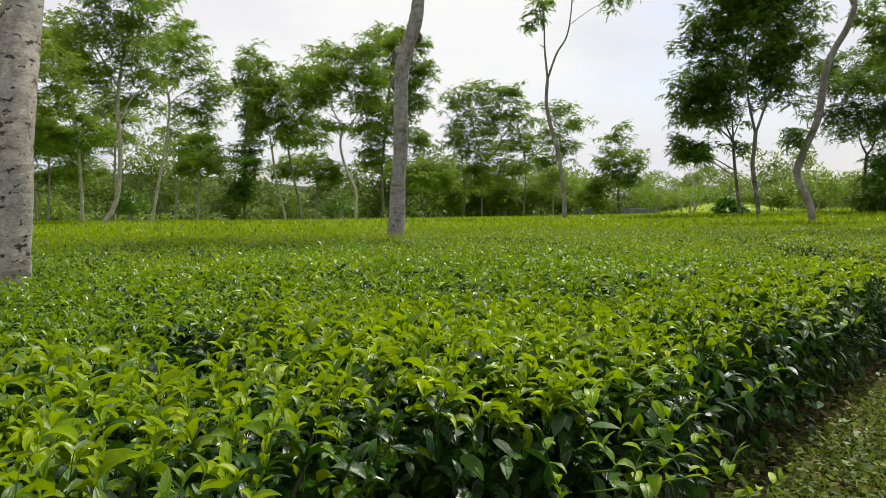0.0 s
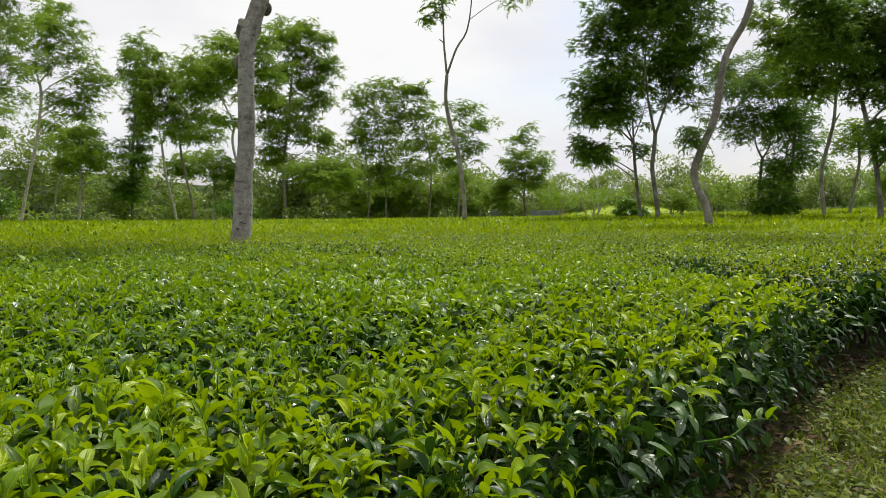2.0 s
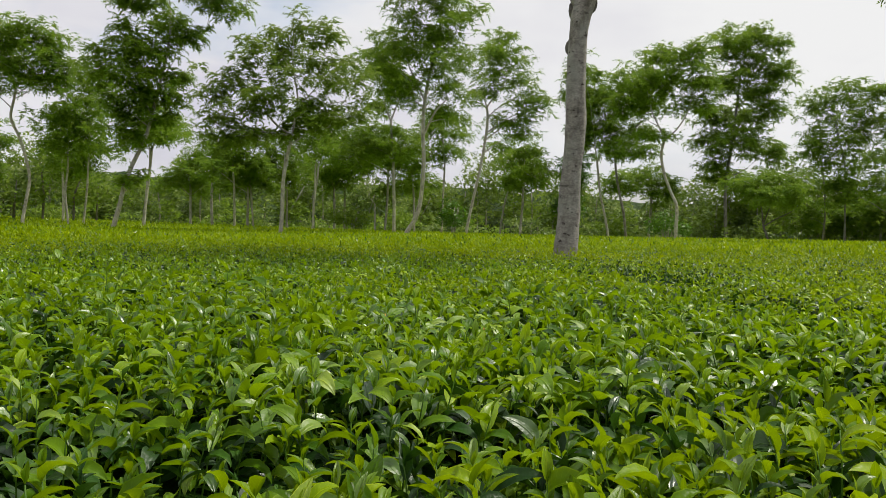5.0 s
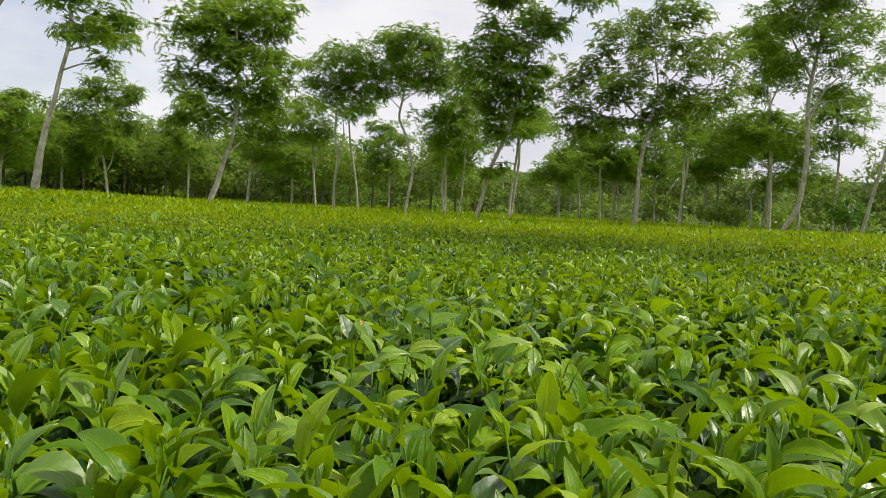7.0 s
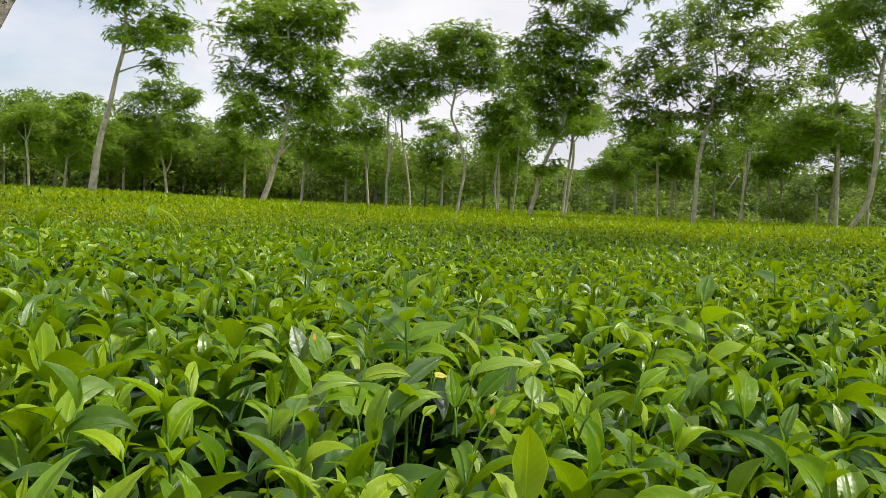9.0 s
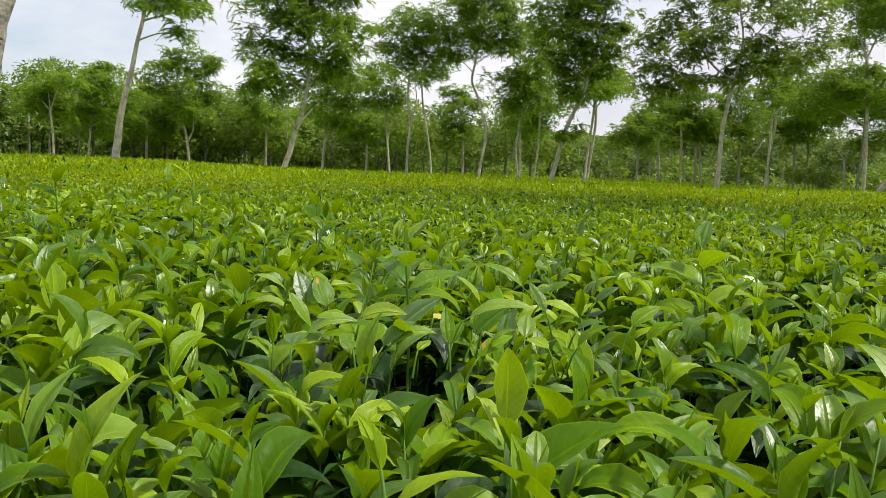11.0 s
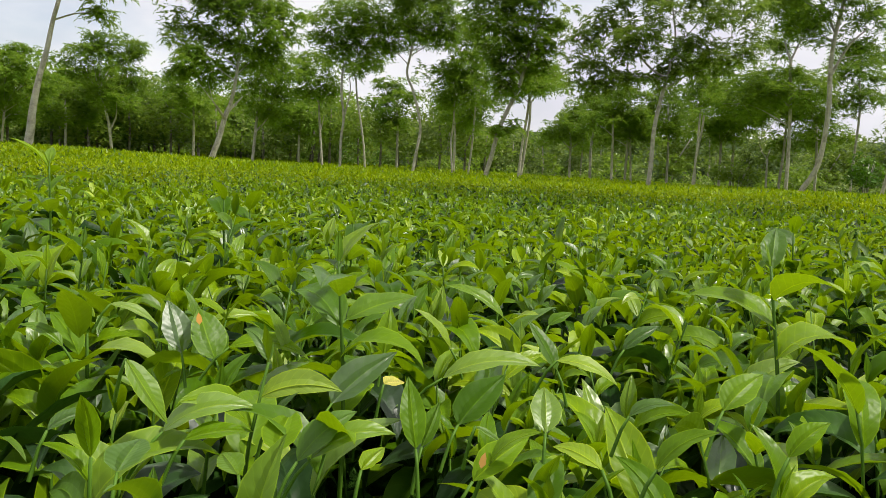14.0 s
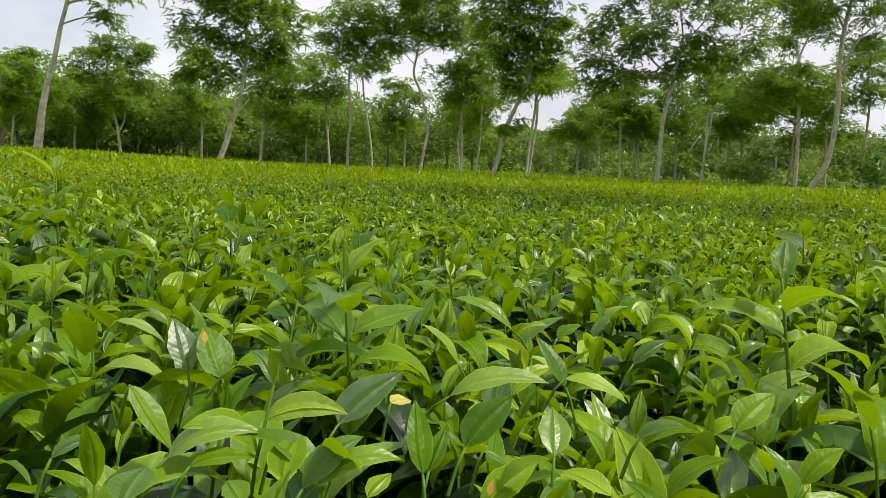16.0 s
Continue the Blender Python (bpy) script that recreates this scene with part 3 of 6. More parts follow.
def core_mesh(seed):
    """A solid mass for old leaves and twigs inside a bush, coloured dark for shade."""
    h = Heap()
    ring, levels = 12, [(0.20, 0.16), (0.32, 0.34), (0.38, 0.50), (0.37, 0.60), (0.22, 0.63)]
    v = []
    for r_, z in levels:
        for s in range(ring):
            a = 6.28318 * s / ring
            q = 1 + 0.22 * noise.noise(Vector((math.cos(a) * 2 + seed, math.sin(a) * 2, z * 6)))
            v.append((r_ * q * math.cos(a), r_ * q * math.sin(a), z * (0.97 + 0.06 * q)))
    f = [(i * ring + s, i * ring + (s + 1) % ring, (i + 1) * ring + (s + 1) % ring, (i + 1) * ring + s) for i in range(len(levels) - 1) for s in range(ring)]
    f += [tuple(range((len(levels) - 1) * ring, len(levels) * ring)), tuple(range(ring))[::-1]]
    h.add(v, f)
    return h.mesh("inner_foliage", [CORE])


FOLIAGE_FINE = [foliage(bush_heap(100 + k, True), True) for k in range(5)]
COARSE_HEAPS = [bush_heap(200 + k, False, False, True) for k in range(5)]
FOLIAGE_COARSE = [foliage(bush_heap(250 + k, False), False) for k in range(5)]
FOLIAGE_MIDDLE = [foliage(bush_heap(290 + k, False, middle=True), False, TEA_YOUNG) for k in range(5)]
PALE_MIDDLE = [foliage(bush_heap(280 + k, False, middle=True), False, TEA_PALE) for k in range(4)]
FOLIAGE_MID = [foliage(bush_heap(270 + k, False), False, TEA_PALE) for k in range(4)]
GREEN_MID = [foliage(bush_heap(275 + k, False), False, TEA_YOUNG) for k in range(4)]
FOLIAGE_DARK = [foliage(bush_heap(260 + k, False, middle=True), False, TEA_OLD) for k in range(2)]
FOLIAGE_FULL = [foliage(bush_heap(150 + k, True, full=True), True) for k in range(5)]
FOLIAGE_PALE = [foliage(bush_heap(170 + k, True, size=0.98), True, TEA_PALE) for k in range(4)]
EDGE_FINE = [foliage(bush_heap(400 + k, True, True, size=0.88), True, TEA_PALE) for k in range(4)]
EDGE_COARSE = [foliage(bush_heap(450 + k, False, True), False) for k in range(4)]
STEMS = [stem_mesh(300 + k) for k in range(6)]
CORES = [core_mesh(3.0 * k) for k in range(3)]
LEAF_SHAPES = []
for k, (ln, wd, el_, cu, ro) in enumerate([(0.106, 0.043, 55, 2.0, 0.1), (0.092, 0.037, 48, 1.2, -0.25), (0.098, 0.040, 60, 2.3, 0.2), (0.070, 0.027, 62, 0.8, -0.1), (0.048, 0.016, 70, 0.3, 0.0)]):
    h = Heap()
    leaves(h, [(0, 0, 0)], 0.0, radians(el_), ln, wd, cu, ro, 0.4, rows=CLOSE, full=True)
    LEAF_SHAPES.append(h.mesh("leaf", [TEA_YOUNG]))
STEM_SHAPES = []
for k in range(3):
    h = Heap()
    g = np.random.default_rng(40 + k)
    tube(h, [(0, 0, -0.06), (g.normal(0, 0.006), g.normal(0, 0.006), 0.04), (g.normal(0, 0.012), g.normal(0, 0.012), 0.085)], [0.0024, 0.002, 0.0013], 5)
    leaves(h, [(0, 0, 0.083)], g.uniform(0, 6), 1.4, 0.036, 0.009, 0.1, rows=COARSE, index=1)
    STEM_SHAPES.append(h.mesh("shoot", [STEM_GREEN, TEA_YOUNG]))

bush_rng = random.Random(11)
SPACING = 0.74
shoots_left = 62
close_bushes = 0
BUSHES = []
rows_of_bushes = []
for j in range(-4, 28):
    for i in range(-26, 30):
        x = i * SPACING + (0.5 * SPACING if j % 2 else 0) + bush_rng.uniform(-0.09, 0.09)
        y = j * SPACING * 0.88 + bush_rng.uniform(-0.09, 0.09)
        d = seen_from(x, y)
        edge = inside(x, y)
        if edge < 0.85 or d > 12.6 or y < -1.6:
            continue
        rows_of_bushes.append((d, x, y, edge))
# a closer row follows the edge itself
along = 0.0
for (ax, ay), (bx, by) in zip(EDGE[1:], EDGE[2:]):
    span = math.hypot(bx - ax, by - ay)
    while along < span:
        t = along / span
        nx_, ny_ = -(by - ay) / span, (bx - ax) / span
        back = 0.55 if ay + (by - ay) * t < 2.3 else 0.45
        x, y = ax + (bx - ax) * t + nx_ * back, ay + (by - ay) * t + ny_ * back
        if seen_from(x, y) < 12.6 and inside(x, y) > 0.3:
            rows_of_bushes.append((seen_from(x, y), x, y, 0.5))
        along += 0.56 + bush_rng.uniform(-0.05, 0.05)
    along -= span
rows_of_bushes.sort()


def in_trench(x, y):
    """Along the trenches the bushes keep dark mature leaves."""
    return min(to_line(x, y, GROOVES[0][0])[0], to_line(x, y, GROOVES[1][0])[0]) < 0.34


rest = Heap()
for d, x, y, edge in rows_of_bushes[290:]:
    c = bush_rng.choice(COARSE_HEAPS)
    a = bush_rng.uniform(0, 6.28)
    v = np.concatenate(c.v) @ np.array([[math.cos(a), math.sin(a), 0], [-math.sin(a), math.cos(a), 0], [0, 0, 1]])
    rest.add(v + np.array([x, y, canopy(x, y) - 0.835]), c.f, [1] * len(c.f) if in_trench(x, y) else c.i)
tagged(new("tea_hedge", rest.mesh("tea_hedge", [TEA_MID, TEA_OLD])), "close-grown green tea bushes with plucked tops", "tea field", kind="stuff")
for d, x, y, edge in rows_of_bushes[:290]:
    fine = d < 2.15
    bush = tagged(new("tea_bush"), "green tea bush with a flat plucked top and glossy leaves" if edge > 0.9 else "green tea bush at the hedge edge with dark shaded flank", "tea bush", "bushes of the tea field")
    BUSHES.append((x, y, bush))
    lift = canopy(x, y) - 0.835
    turn = bush_rng.uniform(0, 6.28)
    bush.matrix_world = Matrix.Translation((x, y, lift)) @ Matrix.Rotation(turn, 4, "Z") @ Matrix.Diagonal((bush_rng.uniform(0.95, 1.08), bush_rng.uniform(0.95, 1.08), 1.0, 1.0))
    pool = (EDGE_FINE if fine else EDGE_COARSE) if edge < 0.75 else (FOLIAGE_FINE if fine else FOLIAGE_COARSE)
    if edge >= 0.75 and d < 1.3:
        pool = FOLIAGE_FULL
    if edge >= 0.75 and fine and y < 3.6:
        pool = FOLIAGE_PALE
    if pool is FOLIAGE_COARSE:
        # yellower where the walk begins, deeper green on the far side of the knoll
        yellow = bush_rng.random() < 0.35 + 0.30 * (x + 0.4)
        if d < 4.2:
            pool = PALE_MIDDLE if yellow else FOLIAGE_MIDDLE
        elif bush_rng.random() < (8.5 - d) / 3.0:
            pool = FOLIAGE_MID if yellow else GREEN_MID
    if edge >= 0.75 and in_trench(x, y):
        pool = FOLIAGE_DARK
    near_end = math.hypot(x - 0.45, y - 6.15)
    shape = bush_rng.choice(pool)
    if edge >= 0.75 and near_end < 1.15:
        # the bushes beside the last stand have leaves of their own, and one gap between them
        ox, oy = 0.42 - x, 6.02 - y
        gap = (ox * math.cos(turn) + oy * math.sin(turn), oy * math.cos(turn) - ox * math.sin(turn), 0.13)
        lx, ly = 0.60 - x, 5.97 - y
        low = (lx * math.cos(turn) + ly * math.sin(turn), ly * math.cos(turn) - lx * math.sin(turn), 0.36)
        shape = foliage(bush_heap(500 + len(BUSHES), True, full=True, close=True, gap=gap, low=low), True)
        close_bushes += 1
    part("foliage", shape, bush, kind="stuff")
    part("inner_foliage", bush_rng.choice(CORES), bush, "solid dark mass for inner leaves, twigs and their shade")
    if edge < 0.75 and d < 6.5:
        for q in range(8):
            part("stem", bush_rng.choice(STEMS), bush).matrix_basis = Matrix.Rotation(GOLD * q, 4, "Z")
    if near_end < 1.5 and shoots_left > 0:
        for q in range(9):
            shoots_left -= 1
            a, rad = bush_rng.uniform(0, 6.28), 0.46 * math.sqrt(bush_rng.random())
            if math.hypot(x + rad * math.cos(a + turn) - 0.60, y + rad * math.sin(a + turn) - 5.97) < 0.40:
                continue
            sh = part("shoot", bush_rng.choice(STEM_SHAPES), bush, "upright young green shoot")
            sh.matrix_basis = Matrix.Translation((rad * math.cos(a), rad * math.sin(a), 0.775)) @ Matrix.Rotation(bush_rng.uniform(0, 6.28), 4, "Z") @ Matrix.Rotation(bush_rng.uniform(0, 0.25), 4, "X")
            first = bush_rng.uniform(0, 6.28)
            for w in range(5):
                lf = part("leaf", LEAF_SHAPES[min(4, max(0, w + bush_rng.choice((-1, 0, 0))))], sh)
                lf.matrix_basis = Matrix.Translation((0, 0, 0.016 + 0.016 * w)) @ Matrix.Rotation(first + GOLD * w, 4, "Z") @ Matrix.Rotation(bush_rng.uniform(-0.2, 0.2), 4, "X") @ Matrix.Scale(bush_rng.uniform(0.85, 1.15), 4)

# the rest of the field, out to the woods, as small tufts of leaves
h = Heap()
n_far = 150000
dd = 11.5 * (88 / 11.5) ** rng.random(n_far)
th = np.radians(rng.uniform(-42, 100, n_far))
fx, fy = 1.0 - dd * np.sin(th), 4.0 + dd * np.cos(th)
ok = [k for k in range(n_far) if seen_from(fx[k], fy[k]) > 11.6 and inside(fx[k], fy[k]) > 0.5]
fx, fy, dd = fx[ok], fy[ok], dd[ok]
n = len(fx)
fz = np.array([canopy(a, b) for a, b in zip(fx, fy)]) - 0.06 + rng.uniform(0, 0.03, n)
la, le, tilt = rng.uniform(0, 6.28, n), np.radians(rng.normal(30, 22, n)), rng.normal(0, 0.5, n)
sz = (0.075 + 0.0021 * dd) * rng.uniform(0.7, 1.3, n)
blades(h, np.stack([fx, fy, fz], -1), np.stack([np.cos(la) * np.cos(le), np.sin(la) * np.cos(le), np.sin(le)], -1), np.stack([-np.sin(la) * np.cos(tilt), np.cos(la) * np.cos(tilt), np.sin(tilt)], -1), sz, sz * 0.55, (rng.random(n) < 0.05).astype(int))
tagged(new("tea_tufts", h.mesh("tea_tufts", [TEA_MID, TEA_OLD])), "bright green tea shoots over the far field", "tea field", kind="stuff")


# ---- trees ----
KINDS = {
    "pale": (BARK_PALE, TREE_LEAF, "shade tree with pale patchy bark standing in the tea"),
    "grey": (BARK_GREY, TREE_LEAF, "shade tree with ringed grey bark and knots, in the tea"),
    "forked": (BARK_MID, TREE_LEAF, "tall thin forked tree with sparse leaves"),
    "leaning": (BARK_MID, DARK_LEAF, "crooked leaning tree with a bent grey trunk"),
    "dark": (BARK_DARK, DARK_LEAF, "shade tree with a dark layered crown and forked trunk"),
    "slim": (BARK_SLIM, TREE_LEAF, "slender shade tree with a feathery green crown"),
    "open": (BARK_SLIM, OPEN_LEAF, "spreading shade tree with an open feathery crown"),
    # as slim, but the bark is coloured darker for standing against the light
    "brown": (BARK_MID, TREE_LEAF, "slender brown-stemmed tree, bark toned darker as backlit, with a feathery green crown"),
    "small": (BARK_DARK, TREE_LEAF, "small low-crowned tree at the field's far side"),
    "ivy": (BARK_DARK, IVY_LEAF, "tree wrapped in a dark column of climbing ivy"),
    "vine": (BARK_DARK, IVY_LEAF, "tree hung with thick green creepers"),
}
tree_no = 0


def fronds(heap, g, pos, az, length, pairs, leaflet):
    """Feathered leaves: each arches out and droops, with a row of leaflets on both sides."""
    m = len(pos)
    t = np.repeat((np.arange(pairs) + 0.6) / pairs, 2)[None, :]
    hand = np.tile([1.0, -1.0], pairs)[None, :]
    az, length = az[:, None], length[:, None]
    el = np.radians(g.normal(14, 20, m))[:, None]
    bend = g.uniform(0.6, 1.7, m)[:, None]
    out, up = length * t * np.cos(el - bend * t / 2), length * t * np.sin(el - bend * t / 2)
    at = np.stack([pos[:, :1] + out * np.cos(az), pos[:, 1:2] + out * np.sin(az), pos[:, 2:] + up], -1).reshape(-1, 3)
    la = (az + hand * g.uniform(0.75, 1.25, (m, 2 * pairs))).ravel()
    le = (0.5 * (el - bend * t) + g.normal(-0.15, 0.25, (m, 2 * pairs))).ravel()
    way = np.stack([np.cos(la) * np.cos(le), np.sin(la) * np.cos(le), np.sin(le)], -1)
    tilt = g.normal(0, 0.5, len(la))
    side = np.stack([-np.sin(la) * np.cos(tilt), np.cos(la) * np.cos(tilt), np.sin(tilt)], -1)
    ln = leaflet * (1.15 - 0.45 * np.broadcast_to(t, (m, 2 * pairs)).ravel()) * g.uniform(0.75, 1.3, len(la))
    blades(heap, at, way, side, ln, ln * g.uniform(0.36, 0.52, len(la)))


def tree(kind, x, y, turn, trunk, limbs, clumps, dens=1.0, knots=0, lean=((0, 0), (1, 0))):
    """A tree at x, y. trunk: (aside, height, radius); limbs: lines of (aside, height); clumps of the crown: (aside, height, half width, half height).
    'aside' runs along the direction turn, in degrees; lean: how far the stem leans across it at some heights."""
    global tree_no
    tree_no += 1
    g = np.random.default_rng(1000 + tree_no)
    bark, leaf, label = KINDS[kind]
    if kind == "pale" and math.hypot(x, y) > 16:
        bark = BARK_SLIM
    ob = tagged(new("shade_tree"), label, "tree", "shade trees in the tea field")
    ob.matrix_world = Matrix.Translation((x, y, 0)) @ Matrix.Rotation(radians(turn), 4, "Z")
    near = math.hypot(x, y) < 16
    # the stem sways a little out of its plane
    bend = 0.10 if len(lean) == 2 else 0.0
    sway = lambda z: float(np.interp(z, [q[0] for q in lean], [q[1] for q in lean])) + bend * math.sin(z * 0.55 + tree_no) * min(1.0, z / 3.0) - bend * math.sin(tree_no) * min(1.0, z / 3.0)
    line = smooth_path(trunk, 8 if near else 4)
    h = Heap()
    radii = [max(0.012, q[2] * (1.0 if near else 0.82)) for q in line]
    tube(h, [(q[0], sway(q[1]), q[1]) for q in line], radii, 28 if near else 10, 0, 0.15 if near else 0.08, tree_no * 3.1)
    if knots:
        for (s, z, r_, o) in [(-0.16, 4.06, 0.125, -0.05), (-0.15, 3.60, 0.09, -0.05), (-0.12, 3.15, 0.06, -0.09), (0.12, 2.25, 0.05, -0.1), (-0.13, 1.5, 0.05, -0.05), (0.17, 4.42, 0.075, -0.05), (-0.02, 3.95, 0.10, -0.13), (0.06, 4.12, 0.09, -0.13)]:
            c = min(line, key=lambda q: abs(q[1] - z))
            kn = Heap()
            tube(kn, [(c[0] + s * (0.30 + 0.38 * math.sin(a)), o * (0.40 + 0.30 * math.sin(a)), z - r_ * 1.1 * math.cos(a)) for a in np.linspace(0.0, math.pi, 9)], [max(0.004, r_ * math.sin(a) ** 0.7) for a in np.linspace(0.02, math.pi - 0.02, 9)], 18, 0, 0.45, z)
            part("knot", kn.mesh("knot", [BARK_DARK]), ob, "dark burl on the trunk")
    part("trunk", h.mesh("trunk", [bark]), ob)
    reach = [(q[0], sway(q[1]), q[1], r_) for q, r_ in zip(line, radii)]
    for b, pts in enumerate(limbs):
        near_r = min(reach, key=lambda q: math.hypot(q[0] - pts[0][0], q[2] - pts[0][1]))[3]
        off = g.normal(0, 0.35) if len(pts) > 2 else 0.0
        path = smooth_path([(s, sway(z) + off * (k / max(1, len(pts) - 1)), z) for k, (s, z) in enumerate(pts)], 4)
        rad = np.linspace(near_r * 0.72, near_r * 0.28, len(path))
        h = Heap()
        tube(h, [tuple(q) for q in path], rad, 8, 0, 0.08, b)
        part("limb", h.mesh("limb", [bark]), ob)
        reach += [(q[0], q[1], q[2], r_) for q, r_ in zip(path, rad)]
    far = math.hypot(x, y - 4)
    frond, leaflet = 0.26 + 0.0040 * far, 0.085 + 0.0021 * far
    close = far < 42
    crown, twigs = Heap(), Heap()
    for s, z, rs, rz in clumps:
        depth = g.normal(0, 0.8 * rs)
        # a twig carries the clump
        at = min(reach, key=lambda q: math.hypot(q[0] - s, q[2] - z) + 2.0 * max(0.0, q[2] - z + 0.55 * abs(q[0] - s)))
        mid = ((at[0] + s) / 2 + g.normal(0, 0.08), (at[1] + depth) / 2, at[2] + 0.62 * (z - at[2]))
        r0 = min(at[3] * 0.5, 0.05)
        tube(twigs, smooth_path([(at[0], at[1], at[2]), mid, (s, depth, z)], 3), np.linspace(r0, 0.010, 7), 5)
        puffs = max(3, int(dens * (9.5 if far < 48 else 7.0) * rs * rs + 4))
        for _ in range(puffs):
            v = np.clip(g.normal(0, 0.47 if far < 48 else 0.40, 3), -1.05, 1.05)
            c = np.array([s + v[0] * rs, depth + v[1] * rs * 0.85, z + v[2] * rz * 1.25])
            if g.random() < 0.25:
                tube(twigs, [(s + (c[0] - s) * 0.1, depth + (c[1] - depth) * 0.1, z - 0.1 * rz), tuple(c)], [0.012, 0.005], 3)
            m = int((17 if close else 15) * g.uniform(0.75, 1.25))
            spread = min(0.56, max(0.22, 0.42 * rs)) * g.uniform(0.65, 1.2)
            a, q = g.uniform(0, 6.28, m), 0.55 * spread * np.sqrt(g.random(m))
            pos = np.stack([c[0] + q * np.cos(a), c[1] + q * np.sin(a), c[2] + g.normal(0, 0.11, m)], -1)
            fronds(crown, g, pos, a + g.normal(0, 0.6, m), frond * g.uniform(0.7, 1.35, m), 6 if far < 36 else 4, leaflet)
    part("branchwork", twigs.mesh("branchwork", [bark]), ob, kind="stuff")
    part("crown", crown.mesh("crown", [leaf]), ob, kind="stuff")
    return ob


tree('pale', -3.80, 5.25, 30.8, [(-0.02, -0.05, 0.176), (0.0, 0.89, 0.147), (0.02, 1.28, 0.137), (0.04, 1.84, 0.132), (0.08, 2.39, 0.142), (0.12, 2.9, 0.152), (0.17, 3.58, 0.142), (0.18, 4.29, 0.123)],
     [[(0.17, 3.58), (0.49, 4.37), (0.79, 5.26)], [(0.18, 4.29), (0.04, 4.87), (-0.19, 5.43)]],
     [(0.79, 5.61, 0.98, 0.44), (-0.19, 5.67, 1.08, 0.49), (0.26, 6.44, 0.98, 0.44)], lean=[(0, 0.03), (0.9, 0.05), (1.28, 0.08), (1.84, 0.16), (2.2, 0.3), (2.6, 0.48), (3.2, 0.7), (4.3, 1.0)])
tree('grey', -1.63, 13.40, 5.1, [(-0.01, -0.05, 0.196), (0.0, 0.89, 0.163), (0.03, 1.58, 0.137), (0.09, 2.49, 0.13), (0.1, 3.49, 0.117), (0.13, 3.94, 0.127), (0.24, 4.31, 0.117), (0.35, 4.64, 0.117), (0.41, 5.09, 0.1), (0.52, 5.88, 0.091), (0.48, 6.66, 0.081)],
     [[(0.16, 4.04), (0.04, 4.17), (0.01, 4.21)], [(0.37, 4.69), (0.26, 4.79)], [(0.52, 5.88), (1.0, 6.77), (1.5, 7.67)], [(0.48, 6.66), (0.01, 7.62), (-0.19, 8.3)]],
     [(1.4, 8.06, 1.22, 0.61), (-0.19, 8.59, 1.32, 0.61), (0.6, 9.19, 1.32, 0.61)], knots=1)
tree('forked', 4.55, 38.05, -7.3, [(0.02, -0.05, 0.187), (0.0, 1.11, 0.156), (-0.12, 2.67, 0.132), (-0.36, 4.34, 0.125), (-0.76, 5.73, 0.12), (-0.96, 6.85, 0.108), (-0.91, 7.95, 0.101)],
     [[(-0.91, 7.95), (-1.06, 9.47), (-1.1, 10.71), (-1.31, 12.9)], [(-0.91, 7.95), (-0.48, 9.18), (0.0, 9.98), (0.21, 11.2), (0.28, 12.83)], [(-1.06, 9.47), (-1.31, 9.67)]],
     [(-1.79, 10.68, 0.45, 0.51), (-1.13, 11.47, 0.57, 0.34), (-1.61, 13.05, 1.13, 0.57), (0.44, 12.83, 1.42, 0.57), (2.21, 11.61, 0.96, 0.25), (1.53, 12.37, 1.27, 0.51)], dens=0.5)
tree('leaning', 8.45, 19.51, -23.8, [(0.07, -0.05, 0.149), (0.0, 1.12, 0.124), (-0.12, 1.65, 0.118), (-0.32, 2.09, 0.112), (-0.38, 2.45, 0.112), (-0.22, 2.95, 0.112), (0.05, 3.65, 0.112), (0.15, 4.28, 0.112), (0.22, 4.91, 0.106), (0.39, 5.41, 0.099), (0.68, 5.94, 0.099), (0.83, 6.45, 0.087)],
     [[(0.83, 6.45), (0.66, 6.88), (0.52, 7.59)], [(0.83, 6.45), (0.93, 7.12), (1.18, 8.18)], [(-0.22, 2.95), (-0.38, 3.1), (-0.54, 3.2)]],
     [(-0.51, 3.23, 0.19, 0.13), (0.51, 8.14, 1.75, 0.72), (1.47, 8.53, 1.91, 0.8)], dens=0.6)
tree('dark', 12.86, 35.00, -20.5, [(0.03, -0.05, 0.157), (-0.0, 1.37, 0.131), (-0.11, 2.32, 0.122), (-0.28, 3.46, 0.122), (-0.22, 4.3, 0.113), (-0.18, 4.96, 0.113)],
     [[(-0.18, 4.96), (-0.44, 6.14), (-0.58, 7.16), (-0.66, 8.68), (-0.45, 10.42)], [(-0.18, 4.96), (0.1, 5.86), (0.37, 6.72), (0.76, 8.07), (1.19, 9.28)]],
     [(-1.39, 9.88, 1.93, 1.1), (0.02, 10.12, 1.93, 1.24), (1.19, 9.52, 1.52, 1.1), (-2.22, 8.67, 1.38, 1.1), (-0.41, 8.41, 1.66, 1.1), (0.99, 8.18, 1.24, 0.97), (-2.85, 9.36, 0.69, 0.5), (0.55, 7.09, 1.1, 0.69), (-0.46, 11.17, 2.21, 0.83), (0.7, 10.93, 1.66, 0.83)], dens=1.4)
